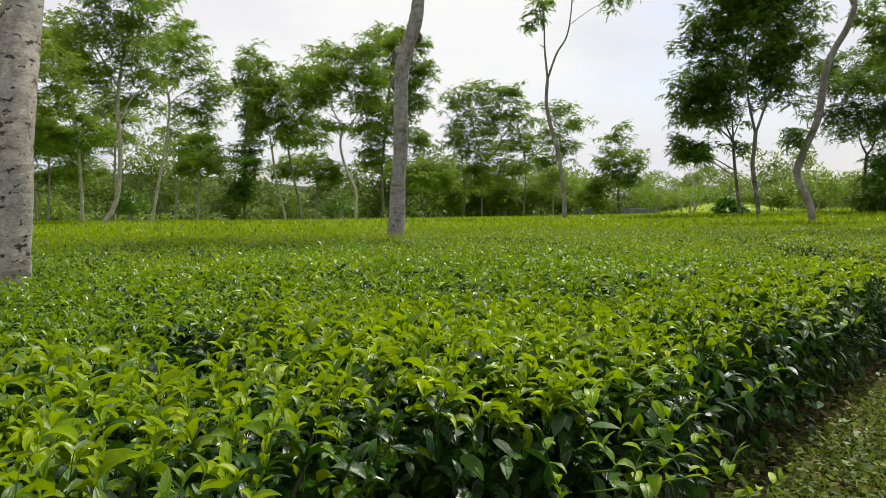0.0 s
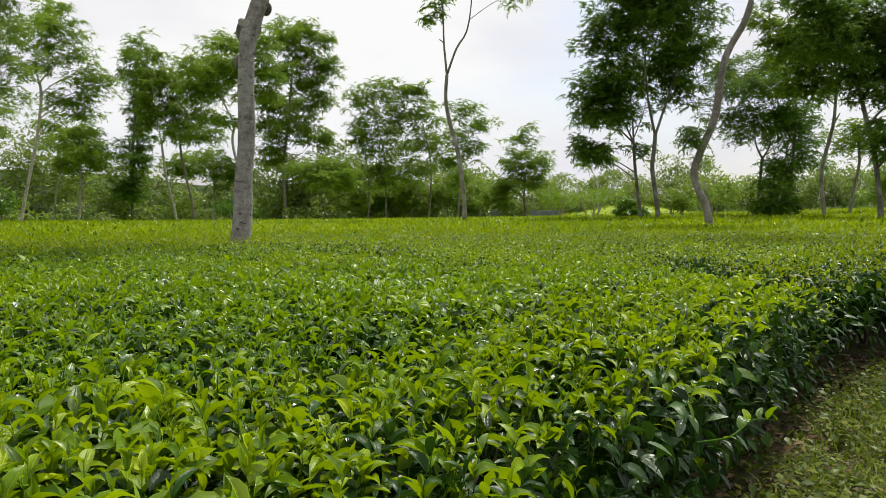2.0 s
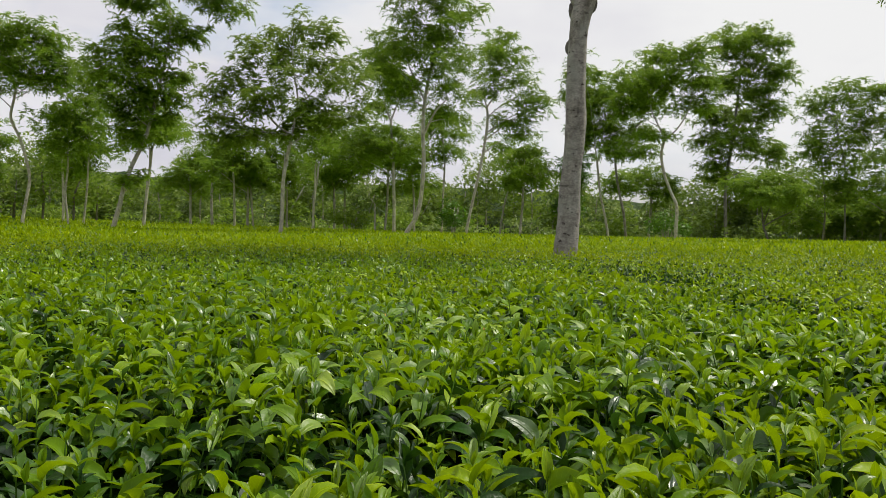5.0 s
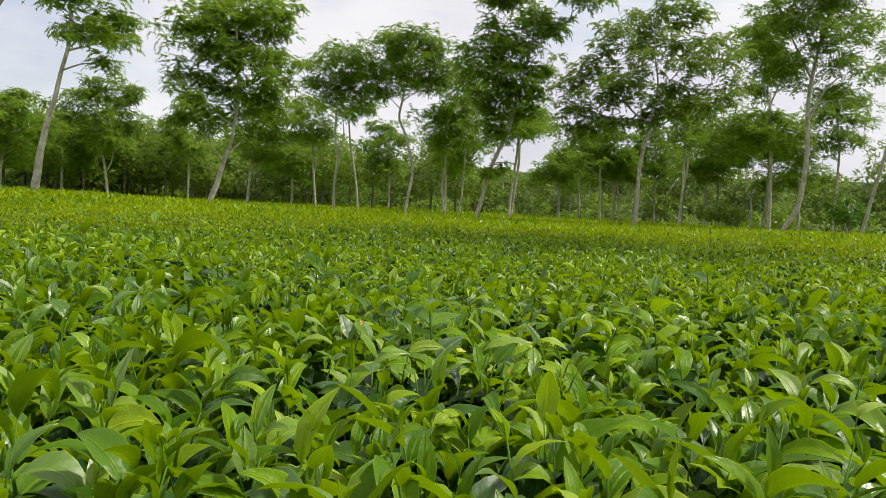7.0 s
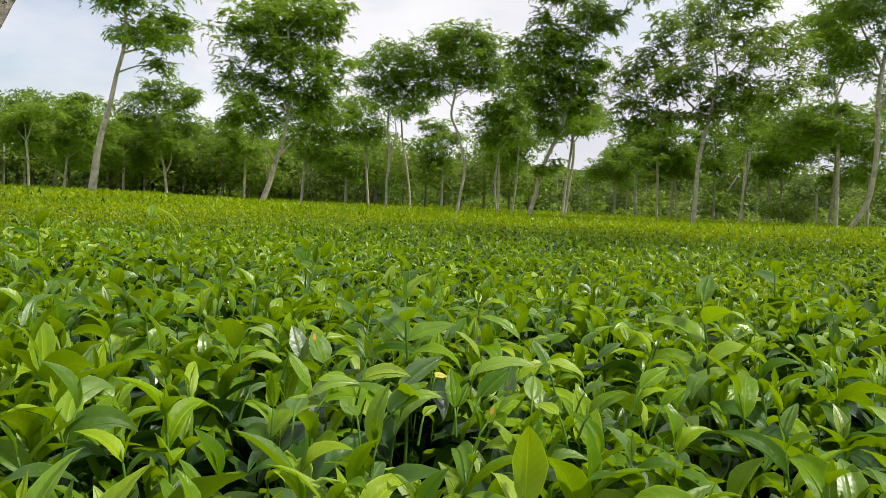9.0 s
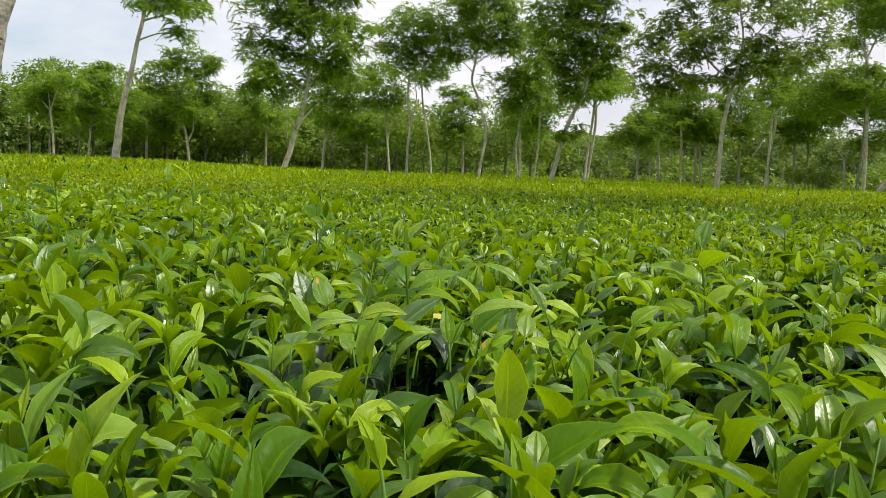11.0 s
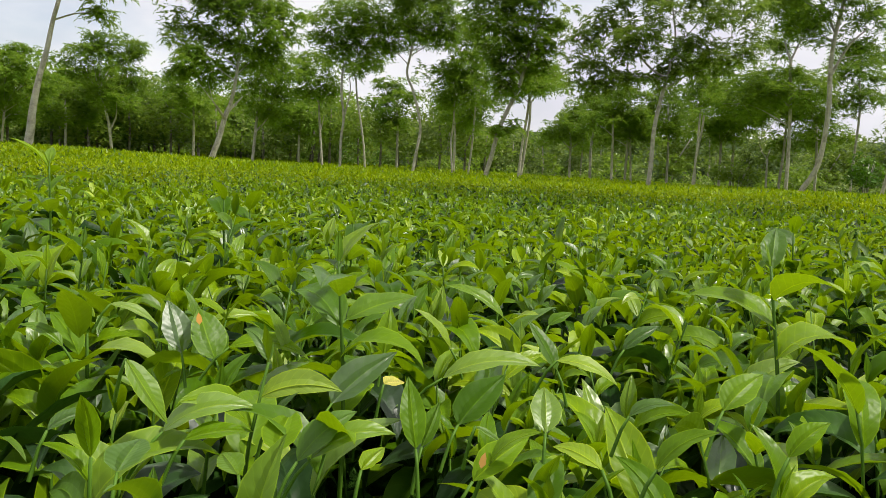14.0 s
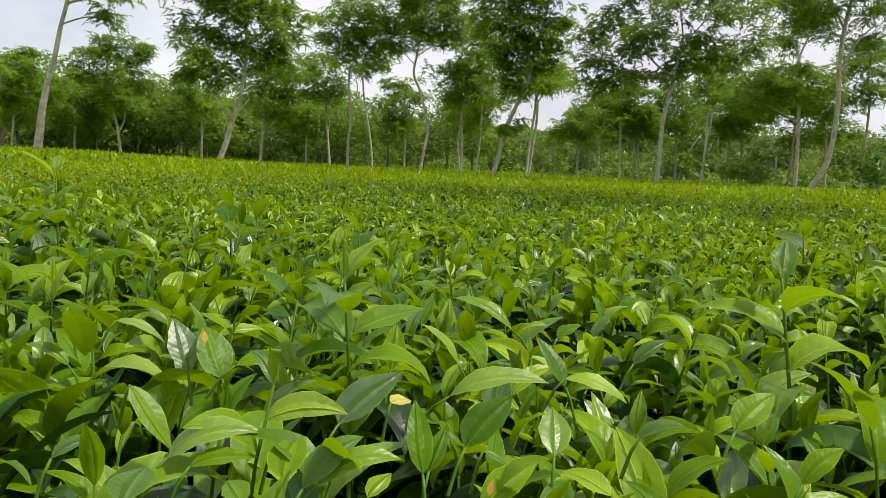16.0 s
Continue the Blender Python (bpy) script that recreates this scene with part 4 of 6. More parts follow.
tree('dark', 12.85, 37.27, -19.3, [(0.04, -0.05, 0.131), (-0.0, 1.37, 0.109), (-0.14, 2.38, 0.099), (-0.3, 3.74, 0.089), (-0.37, 4.82, 0.083)],
     [[(-0.37, 4.82), (-1.1, 5.53), (-1.88, 6.1)], [(-0.37, 4.82), (-0.47, 6.18), (-0.62, 7.53)], [(-0.35, 5.09), (-0.03, 6.02), (0.16, 6.69)], [(-0.37, 4.82), (-0.98, 6.2), (-1.25, 7.3)]],
     [(-2.55, 6.41, 1.4, 0.76), (-1.38, 7.03, 1.6, 0.87), (-1.91, 7.61, 1.31, 0.82), (-0.75, 7.81, 1.46, 1.02), (-2.12, 4.33, 1.22, 0.38), (-2.78, 4.57, 0.87, 0.41), (-1.23, 5.94, 1.17, 0.52), (-0.06, 4.54, 0.44, 0.35)], dens=1.3)
tree('small', 13.92, 71.49, -11.2, [(0.04, -0.05, 0.152), (0.0, 1.07, 0.127), (-0.22, 2.84, 0.109), (-0.15, 4.91, 0.095)],
     [[(-0.15, 4.91), (-0.97, 6.22)], [(-0.15, 4.91), (0.54, 6.46)]],
     [(-0.49, 8.28, 1.71, 1.18), (-1.23, 6.22, 2.14, 1.18), (1.05, 6.19, 2.03, 1.18), (-1.97, 4.15, 2.25, 0.96), (0.57, 4.39, 1.93, 0.96), (-2.47, 2.58, 1.93, 0.75)])
tree('pale', 19.85, 68.62, -16.3, [(0.01, -0.05, 0.103), (0.0, 1.04, 0.086), (-0.08, 3.03, 0.075), (-0.15, 4.52, 0.068)],
     [[(-0.15, 4.52), (-0.69, 5.43), (-1.08, 6.08)], [(-0.15, 4.52), (0.35, 5.66), (0.72, 6.24)], [(-0.09, 3.78), (-0.48, 4.68)]],
     [(-1.22, 6.18, 0.73, 0.31), (0.81, 6.39, 0.63, 0.31)], dens=0.3)
tree('brown', 1.13, 69.50, -1.2, [(0.01, -0.05, 0.125), (0.0, 0.85, 0.104), (-0.06, 3.29, 0.09), (-0.17, 6.33, 0.083), (-0.95, 9.86, 0.069)],
     [[(-0.17, 6.33), (0.83, 8.34)]],
     [(-1.97, 11.78, 1.94, 1.22), (-0.2, 12.12, 1.84, 1.12), (-1.45, 9.61, 1.74, 1.53), (-2.72, 7.85, 1.53, 1.33), (0.82, 9.6, 2.04, 1.33), (-0.43, 7.59, 2.55, 1.53)])
tree('brown', 4.92, 71.33, -4.2, [(-0.02, -0.05, 0.137), (0.0, 0.85, 0.114), (0.24, 3.86, 0.1), (0.12, 6.46, 0.086), (-0.57, 9.56, 0.071)],
     [[(0.12, 6.46), (0.98, 8.52)]],
     [(-1.36, 11.89, 1.78, 1.15), (-0.57, 9.82, 2.2, 1.36), (-2.38, 7.51, 1.89, 1.47), (0.21, 7.75, 2.36, 1.57), (-1.33, 5.43, 2.62, 1.47), (-3.93, 4.91, 2.62, 1.57)])
tree('brown', 6.98, 65.11, -6.4, [(-0.01, -0.05, 0.118), (0.0, 0.89, 0.098), (0.07, 3.64, 0.085), (-0.04, 6.48, 0.072)],
     [[(-0.04, 6.48), (0.5, 8.36)]],
     [(0.26, 9.77, 1.54, 0.87), (1.66, 9.05, 1.44, 0.58), (-0.2, 7.9, 1.64, 1.25), (0.98, 6.85, 1.54, 0.96), (-0.88, 5.54, 1.83, 1.25), (0.3, 4.11, 1.73, 1.15)])
tree('brown', 4.07, 79.40, -3.2, [(0.01, -0.05, 0.124), (-0.0, 0.79, 0.103), (-0.08, 4.15, 0.087)],
     [],
     [(-0.59, 3.86, 2.57, 1.63), (-2.91, 3.29, 2.68, 1.4), (2.29, 3.28, 2.33, 1.4)])
tree('brown', -0.56, 75.52, 0.1, [(-0.01, -0.05, 0.136), (0.0, 0.81, 0.113), (0.1, 4.01, 0.098), (-0.29, 7.31, 0.075)],
     [],
     [(-1.12, 5.66, 1.99, 1.88), (-2.77, 4.56, 2.22, 1.66), (-1.11, 2.91, 2.44, 1.22)])
tree('ivy', -19.61, 66.66, 16.0, [(0.0, -0.05, 0.187), (-0.0, 0.83, 0.156), (-0.02, 3.68, 0.138), (0.11, 7.11, 0.121), (0.33, 10.53, 0.09)],
     [],
     [(0.18, 5.15, 1.63, 1.53), (0.39, 7.11, 1.63, 1.53), (-0.12, 3.43, 1.53, 1.12), (0.6, 9.32, 1.63, 1.53), (0.81, 11.03, 1.43, 1.22), (0.44, 12.48, 1.22, 0.81), (-0.13, 2.6, 0.92, 0.61)], dens=1.8)
tree('brown', -14.26, 64.81, 12.0, [(0.03, -0.05, 0.158), (0.0, 0.75, 0.132), (-0.22, 2.66, 0.126), (-0.68, 4.56, 0.119), (-0.99, 6.45, 0.112), (-1.03, 7.96, 0.112)],
     [[(-1.03, 7.96), (-1.71, 9.5), (-2.16, 11.13)], [(-1.03, 7.96), (-0.18, 8.83), (0.76, 9.89), (1.34, 11.71)], [(-1.71, 9.5), (-2.86, 10.64)]],
     [(-4.66, 13.61, 1.17, 0.68), (-3.06, 13.9, 1.27, 0.88), (-3.76, 12.02, 1.95, 1.17), (-1.92, 12.08, 1.95, 1.36), (0.41, 13.09, 1.95, 1.27), (2.06, 14.8, 1.36, 0.97), (2.76, 12.93, 1.65, 1.36), (1.33, 11.23, 1.75, 1.07), (-1.48, 10.21, 1.65, 0.97), (0.38, 9.55, 1.75, 0.58), (-0.33, 7.41, 2.43, 0.58), (-3.33, 9.7, 1.46, 0.97)])
tree('slim', -7.66, 50.95, 11.3, [(0.0, -0.05, 0.157), (0.0, 1.24, 0.131), (-0.0, 2.78, 0.119), (-0.33, 3.6, 0.11), (-0.79, 4.76, 0.105), (-1.0, 5.93, 0.1), (-0.85, 6.83, 0.1)],
     [[(-0.85, 6.83), (-1.21, 7.6), (-1.63, 8.44), (-1.94, 9.61)], [(-0.85, 6.83), (-0.18, 7.43), (0.41, 8.48), (0.66, 9.73)], [(-1.21, 7.6), (-1.86, 7.94)]],
     [(-1.25, 12.26, 0.98, 0.56), (-1.99, 10.78, 1.61, 0.91), (-2.93, 9.96, 1.61, 0.77), (-0.99, 10.09, 1.75, 0.98), (0.38, 11.21, 1.75, 1.05), (0.19, 11.88, 1.4, 0.77), (1.05, 10.05, 1.47, 1.05), (-2.23, 8.94, 1.61, 0.49), (0.95, 8.9, 1.4, 0.56), (-1.66, 6.93, 1.4, 0.28), (-3.54, 8.79, 1.05, 0.7)])
tree('brown', -8.82, 80.16, 7.9, [(0.02, -0.05, 0.252), (0.0, 0.79, 0.21), (-0.16, 3.3, 0.191), (-0.21, 6.44, 0.176), (0.14, 9.56, 0.153), (0.46, 13.19, 0.13), (0.68, 16.8, 0.099)],
     [[(0.14, 9.56), (2.15, 10.59)], [(-0.21, 6.44), (1.58, 7.49)], [(0.46, 13.19), (2.2, 14.69)]],
     [(0.78, 19.88, 2.02, 1.12), (2.22, 19.54, 1.69, 0.9), (-0.36, 18.39, 2.25, 1.35), (3.88, 18.95, 1.57, 0.79), (1.15, 17.03, 2.47, 1.46), (4.01, 16.16, 2.25, 1.12), (-0.7, 15.29, 2.25, 1.46), (1.74, 14.45, 2.81, 1.46), (-1.57, 12.71, 2.47, 1.46), (0.89, 12.15, 2.81, 1.46), (3.7, 12.87, 1.91, 1.01), (-1.95, 10.36, 2.47, 1.35), (0.76, 9.82, 3.09, 1.46), (3.39, 9.3, 2.47, 1.12), (-1.33, 7.47, 2.47, 1.46)])
tree('small', -3.51, 61.53, 5.3, [(0.11, -0.05, 0.11), (0.0, 1.02, 0.092), (-0.32, 1.89, 0.086), (-0.44, 2.86, 0.075)],
     [[(-0.32, 1.89), (0.43, 2.42), (1.44, 2.99), (2.03, 3.61)], [(-0.44, 2.86), (-0.7, 4.01)], [(-0.33, 2.09), (0.04, 3.26)]],
     [(-0.58, 5.25, 2.03, 0.85), (-1.81, 4.58, 1.69, 0.76), (1.01, 5.0, 1.78, 0.85), (0.01, 3.83, 2.11, 0.68), (1.57, 4.05, 1.27, 0.68)])
tree('slim', -15.20, 63.39, 15.9, [(0.06, -0.05, 0.155), (-0.0, 0.44, 0.129), (-0.38, 2.4, 0.123), (-0.8, 4.15, 0.111), (-1.12, 6.56, 0.104)],
     [[(-1.12, 6.56), (-0.34, 8.32), (0.89, 9.42)], [(-1.12, 6.56), (-1.43, 8.75)]],
     [(-1.74, 11.16, 1.99, 1.36), (-0.06, 11.82, 1.81, 1.18), (-0.81, 9.41, 2.26, 1.27), (-2.05, 8.09, 1.63, 1.18), (0.51, 8.33, 2.08, 0.63), (-2.71, 13.58, 1.36, 0.9)], dens=0.8)
tree('slim', -18.10, 37.16, 30.8, [(-0.16, -0.05, 0.185), (-0.0, 0.8, 0.154), (0.45, 1.64, 0.145), (0.67, 2.64, 0.131), (0.75, 4.33, 0.125), (0.66, 6.02, 0.112), (0.72, 7.43, 0.104), (1.02, 9.4, 0.089), (1.43, 11.09, 0.077)],
     [[(0.72, 7.43), (0.05, 8.8), (-0.41, 9.9)], [(1.02, 9.4), (1.96, 10.56), (2.48, 11.7)], [(0.7, 5.74), (1.25, 6.89), (1.79, 7.47)]],
     [(1.05, 12.33, 1.7, 0.74), (2.47, 11.98, 1.02, 0.85), (-0.04, 11.45, 1.42, 0.85), (1.67, 10.83, 1.7, 0.74), (-0.56, 10.17, 1.3, 0.74), (0.87, 9.53, 1.7, 0.74), (2.55, 9.88, 1.25, 0.62), (-1.08, 8.89, 1.13, 0.62), (0.35, 8.25, 1.42, 0.62), (2.04, 8.32, 1.25, 0.62), (-0.47, 7.66, 1.13, 0.51), (1.82, 6.77, 1.3, 0.45), (0.72, 13.57, 1.7, 0.74)])
tree('slim', -20.76, 40.27, 31.7, [(0.01, -0.05, 0.14), (-0.0, 0.82, 0.117), (-0.03, 2.41, 0.106), (-0.12, 4.28, 0.098), (-0.24, 5.83, 0.094), (-0.34, 6.91, 0.089)],
     [[(-0.34, 6.91), (-0.62, 7.67), (-0.83, 8.44)], [(-0.34, 6.91), (-0.03, 7.85), (0.1, 8.63)]],
     [(-1.42, 9.49, 1.13, 0.75), (-0.63, 8.91, 1.25, 0.69), (-0.01, 9.09, 1.13, 0.69), (-1.15, 10.43, 0.94, 0.69), (-0.55, 11.07, 1.25, 0.75), (-0.9, 7.81, 0.94, 0.44), (-0.05, 5.84, 1.25, 0.69), (0.58, 5.55, 1.25, 0.75), (-1.28, 5.48, 1.38, 0.75), (-2.35, 4.97, 1.25, 0.69)])
tree('open', -18.53, 28.01, 40.0, [(-0.01, -0.05, 0.132), (-0.0, 0.75, 0.11), (0.04, 1.7, 0.102), (0.05, 2.83, 0.094), (0.19, 3.85, 0.088), (0.35, 4.65, 0.085)],
     [[(0.35, 4.65), (-0.24, 5.02), (-0.74, 5.6), (-1.05, 6.36)], [(0.35, 4.65), (0.46, 5.34), (0.53, 6.13), (0.36, 7.13), (0.29, 8.02)], [(0.54, 5.79), (1.05, 6.39), (1.6, 7.1), (2.04, 7.48)], [(0.35, 4.65), (-0.56, 4.71), (-1.33, 4.73), (-1.98, 4.56)], [(0.46, 5.34), (1.3, 5.84), (2.42, 6.14)], [(0.36, 7.13), (-0.1, 7.77)]],
     [(0.52, 9.05, 1.15, 0.46), (-0.34, 8.42, 1.06, 0.51), (1.66, 8.69, 0.83, 0.46), (-1.42, 7.67, 1.15, 0.51), (0.34, 7.91, 1.27, 0.55), (1.91, 7.81, 1.01, 0.46), (2.84, 7.42, 0.83, 0.42), (-2.26, 6.94, 1.01, 0.51), (-0.95, 6.7, 1.15, 0.51), (0.59, 6.92, 1.27, 0.51), (2.17, 6.81, 1.15, 0.46), (-2.67, 6.03, 0.92, 0.46), (-1.79, 5.64, 1.27, 0.46), (-0.27, 5.85, 1.15, 0.46), (1.3, 5.84, 1.27, 0.42), (2.65, 6.15, 1.06, 0.37), (-2.42, 4.94, 1.06, 0.37), (-1.11, 4.57, 1.38, 0.32), (0.43, 5.0, 0.92, 0.32), (1.77, 5.08, 1.01, 0.32), (2.44, 5.46, 0.83, 0.28), (-2.19, 4.28, 0.92, 0.28)], dens=0.5)
tree('slim', -25.79, 25.97, 51.2, [(-0.07, -0.05, 0.158), (0.0, 0.7, 0.132), (0.24, 1.72, 0.123), (0.45, 2.69, 0.116), (0.76, 3.55, 0.105), (1.19, 4.54, 0.098), (1.46, 5.65, 0.091), (1.77, 7.13, 0.081), (2.06, 8.61, 0.07), (2.11, 10.07, 0.056)],
     [[(2.06, 8.61), (2.82, 8.95), (3.63, 9.59)], [(2.06, 8.61), (1.54, 9.03), (1.08, 9.21)], [(1.46, 5.65), (0.92, 6.32), (0.51, 6.76)], [(1.77, 7.13), (2.26, 7.91)]],
     [(1.95, 11.01, 1.81, 0.67), (0.83, 10.01, 1.29, 0.52), (2.21, 9.84, 1.03, 0.57), (3.85, 10.43, 1.29, 0.52), (4.31, 11.23, 1.03, 0.52), (2.93, 9.2, 1.03, 0.46), (0.2, 8.62, 0.93, 0.57), (1.33, 8.28, 1.19, 0.57), (-0.01, 7.77, 1.14, 0.57), (1.13, 7.3, 1.29, 0.62), (2.27, 7.42, 0.88, 0.46), (0.02, 6.83, 1.14, 0.57), (1.15, 6.34, 1.29, 0.57), (2.07, 6.31, 0.77, 0.46), (0.37, 5.79, 1.03, 0.46), (1.4, 5.4, 1.14, 0.41), (0.62, 4.74, 1.03, 0.46), (0.45, 2.57, 0.77, 0.41)])
tree('slim', -31.50, 32.53, 49.2, [(-0.02, -0.05, 0.118), (0.0, 0.77, 0.098), (0.1, 2.5, 0.087), (0.26, 4.01, 0.087), (0.32, 4.92, 0.079)],
     [[(0.32, 4.92), (0.08, 5.65)], [(0.32, 4.92), (0.73, 5.7), (1.06, 6.33)]],
     [(0.21, 5.96, 1.09, 0.51), (1.21, 6.34, 0.96, 0.45), (0.8, 5.4, 1.09, 0.45), (-0.33, 5.17, 0.96, 0.38)])
tree('slim', -33.86, 27.31, 56.6, [(-0.04, -0.05, 0.127), (-0.0, 0.82, 0.106), (0.15, 1.91, 0.097), (0.28, 2.88, 0.093), (0.12, 3.84, 0.085), (-0.2, 4.91, 0.08), (-0.56, 5.76, 0.076), (-0.43, 6.67, 0.072), (-0.34, 7.36, 0.068)],
     [[(-0.34, 7.36), (-0.55, 8.15)], [(-0.34, 7.36), (0.3, 8.12), (0.92, 8.47)]],
     [(-1.06, 9.71, 1.43, 0.56), (0.15, 9.83, 1.43, 0.5), (-0.81, 8.93, 1.74, 0.69), (0.65, 9.27, 1.56, 0.75), (1.42, 8.68, 1.25, 0.75), (-1.5, 8.03, 1.43, 0.81), (-0.18, 7.93, 1.56, 0.62), (1.18, 7.81, 1.25, 0.56), (-1.72, 7.07, 1.06, 0.62), (2.2, 8.22, 1.25, 0.75)])
tree('slim', -34.56, 30.28, 53.9, [(0.03, -0.05, 0.085), (0.0, 0.9, 0.071), (-0.14, 2.33, 0.067), (-0.05, 3.52, 0.067), (-0.06, 5.0, 0.058)],
     [],
     [(-0.27, 5.87, 1.51, 0.85), (0.26, 6.81, 1.51, 0.85), (1.35, 7.21, 1.51, 0.79), (-0.51, 4.67, 1.31, 0.72), (0.83, 5.37, 1.51, 0.85), (1.19, 8.09, 1.18, 0.72)])
tree('slim', -39.69, 35.11, 52.9, [(-0.03, -0.05, 0.106), (0.0, 0.81, 0.088), (0.15, 2.56, 0.077), (0.21, 4.29, 0.072), (0.27, 6.03, 0.067)],
     [],
     [(0.38, 6.73, 1.52, 0.83), (0.89, 5.38, 1.67, 0.83), (-0.21, 4.61, 1.36, 0.68)])
tree('pale', -45.13, 51.37, 44.6, [(0.01, -0.05, 0.179), (0.0, 0.49, 0.149), (-0.11, 2.93, 0.139), (0.05, 5.28, 0.133), (0.23, 7.06, 0.119)],
     [],
     [(-0.56, 6.18, 2.24, 0.97), (1.26, 5.81, 2.14, 0.97), (0.31, 7.4, 1.95, 0.78)])
tree('slim', -31.76, 47.34, 37.6, [(-0.01, -0.05, 0.118), (0.0, 0.78, 0.098), (0.09, 2.92, 0.087), (0.1, 4.9, 0.082), (0.12, 6.68, 0.071)],
     [],
     [(0.02, 7.46, 1.36, 0.8), (1.17, 8.31, 1.44, 0.8), (0.46, 6.1, 1.6, 0.72)])
tree('slim', -20.38, 48.58, 26.3, [(-0.05, -0.05, 0.149), (0.0, 0.89, 0.124), (0.33, 2.79, 0.114), (0.69, 4.62, 0.109), (0.98, 6.44, 0.104), (1.14, 8.07, 0.099), (1.07, 8.96, 0.094)],
     [[(1.07, 8.96), (0.74, 9.86)], [(1.07, 8.96), (1.58, 9.7), (2.16, 10.43)]],
     [(1.87, 13.29, 1.46, 0.8), (2.63, 12.24, 1.46, 0.73), (1.38, 12.03, 1.6, 0.87), (1.25, 10.77, 1.68, 0.8), (3.05, 10.82, 1.31, 0.73), (0.57, 9.67, 1.24, 0.51), (3.45, 9.75, 1.24, 0.58), (3.49, 8.67, 1.24, 0.66), (2.43, 8.1, 1.46, 0.73), (4.55, 9.06, 1.09, 0.73), (3.19, 7.23, 1.31, 0.66)])
tree('slim', -26.49, 56.68, 28.1, [(-0.0, -0.05, 0.128), (0.0, 0.84, 0.107), (0.03, 3.46, 0.095), (0.07, 6.07, 0.089), (-0.15, 8.24, 0.077)],
     [[(0.07, 6.07), (0.76, 7.4)]],
     [(-0.19, 9.32, 1.92, 0.87), (0.94, 8.28, 1.49, 0.79), (-1.24, 8.42, 1.49, 0.79), (0.56, 6.96, 1.49, 0.7)])
tree('slim', -24.84, 64.15, 23.8, [(-0.04, -0.05, 0.133), (0.0, 0.89, 0.111), (0.33, 3.39, 0.098), (0.95, 5.79, 0.092)],
     [],
     [(1.38, 6.75, 1.92, 0.96), (3.07, 5.85, 1.73, 1.15), (2.29, 7.73, 1.73, 0.87), (-0.1, 8.14, 1.44, 0.96)])
tree('pale', -22.57, 8.18, 83.6, [(-0.04, -0.05, 0.172), (0.0, 0.96, 0.143), (0.06, 1.47, 0.131), (0.12, 2.03, 0.119), (0.16, 2.3, 0.113), (0.28, 2.91, 0.095), (0.44, 3.55, 0.083), (0.59, 4.36, 0.071), (0.73, 4.92, 0.067), (0.8, 5.48, 0.059), (0.76, 6.42, 0.048)],
     [[(0.8, 5.48), (1.22, 5.78), (1.59, 5.99)], [(0.73, 4.92), (1.16, 5.09)]],
     [(0.99, 6.14, 0.87, 0.38), (1.52, 5.9, 0.77, 0.35), (0.85, 5.49, 0.7, 0.28), (1.38, 5.32, 0.87, 0.31), (1.62, 4.87, 0.42, 0.21), (2.13, 5.9, 0.59, 0.24), (0.04, 6.31, 0.35, 0.24), (0.6, 7.01, 1.05, 0.42), (1.34, 6.98, 1.05, 0.42)], dens=0.75)
tree('pale', -26.35, 14.28, 72.3, [(-0.1, -0.05, 0.155), (-0.0, 0.82, 0.129), (0.24, 1.57, 0.122), (0.45, 2.4, 0.108), (0.63, 2.89, 0.086), (0.77, 3.65, 0.066), (0.86, 4.57, 0.06), (0.83, 5.79, 0.052), (0.73, 7.19, 0.043)],
     [[(0.45, 2.3), (0.24, 2.6), (0.03, 2.85)], [(0.48, 2.51), (0.76, 2.83), (1.01, 3.12)], [(0.83, 5.79), (1.56, 6.46)], [(0.84, 5.59), (-0.03, 6.12)]],
     [(0.68, 8.39, 1.9, 0.63), (-0.28, 7.69, 1.27, 0.55), (1.5, 7.98, 1.27, 0.55), (-0.85, 7.04, 0.97, 0.51), (0.53, 6.97, 1.27, 0.55), (1.93, 7.41, 1.06, 0.47), (2.52, 7.98, 0.63, 0.42), (-0.62, 6.16, 0.97, 0.51), (0.76, 6.09, 1.18, 0.51), (1.97, 6.4, 0.97, 0.47), (-0.98, 5.13, 0.76, 0.47), (0.2, 5.13, 1.18, 0.47), (1.6, 5.35, 1.06, 0.47), (2.41, 5.52, 0.59, 0.38), (-0.37, 4.38, 0.97, 0.42), (1.02, 4.49, 1.06, 0.42), (-0.16, 3.79, 0.93, 0.34), (-0.95, 3.93, 0.63, 0.34), (2.03, 4.66, 0.85, 0.38)])
tree('slim', -38.08, 25.15, 63.5, [(-0.0, -0.05, 0.118), (-0.0, 0.84, 0.098), (0.0, 2.3, 0.092), (0.11, 3.42, 0.087), (-0.07, 4.83, 0.083), (-0.04, 6.25, 0.079)],
     [[(-0.04, 6.25), (0.62, 7.08)], [(0.11, 3.42), (0.4, 4.86), (0.3, 5.8)]],
     [(-1.03, 8.86, 1.09, 0.58), (0.22, 9.09, 1.41, 0.64), (-0.99, 7.76, 1.48, 0.71), (0.58, 8.02, 1.48, 0.71), (-0.01, 7.04, 1.48, 0.64), (1.52, 8.39, 1.28, 0.71), (1.25, 7.11, 1.15, 0.64), (0.84, 9.28, 0.96, 0.51)])
tree('slim', -40.97, 28.26, 61.7, [(0.03, -0.05, 0.103), (0.0, 0.85, 0.086), (-0.13, 2.13, 0.081), (-0.36, 3.51, 0.076), (-0.63, 4.88, 0.071), (-0.75, 6.08, 0.062)],
     [],
     [(-0.77, 6.59, 1.05, 0.49), (-0.1, 6.97, 1.05, 0.49)])
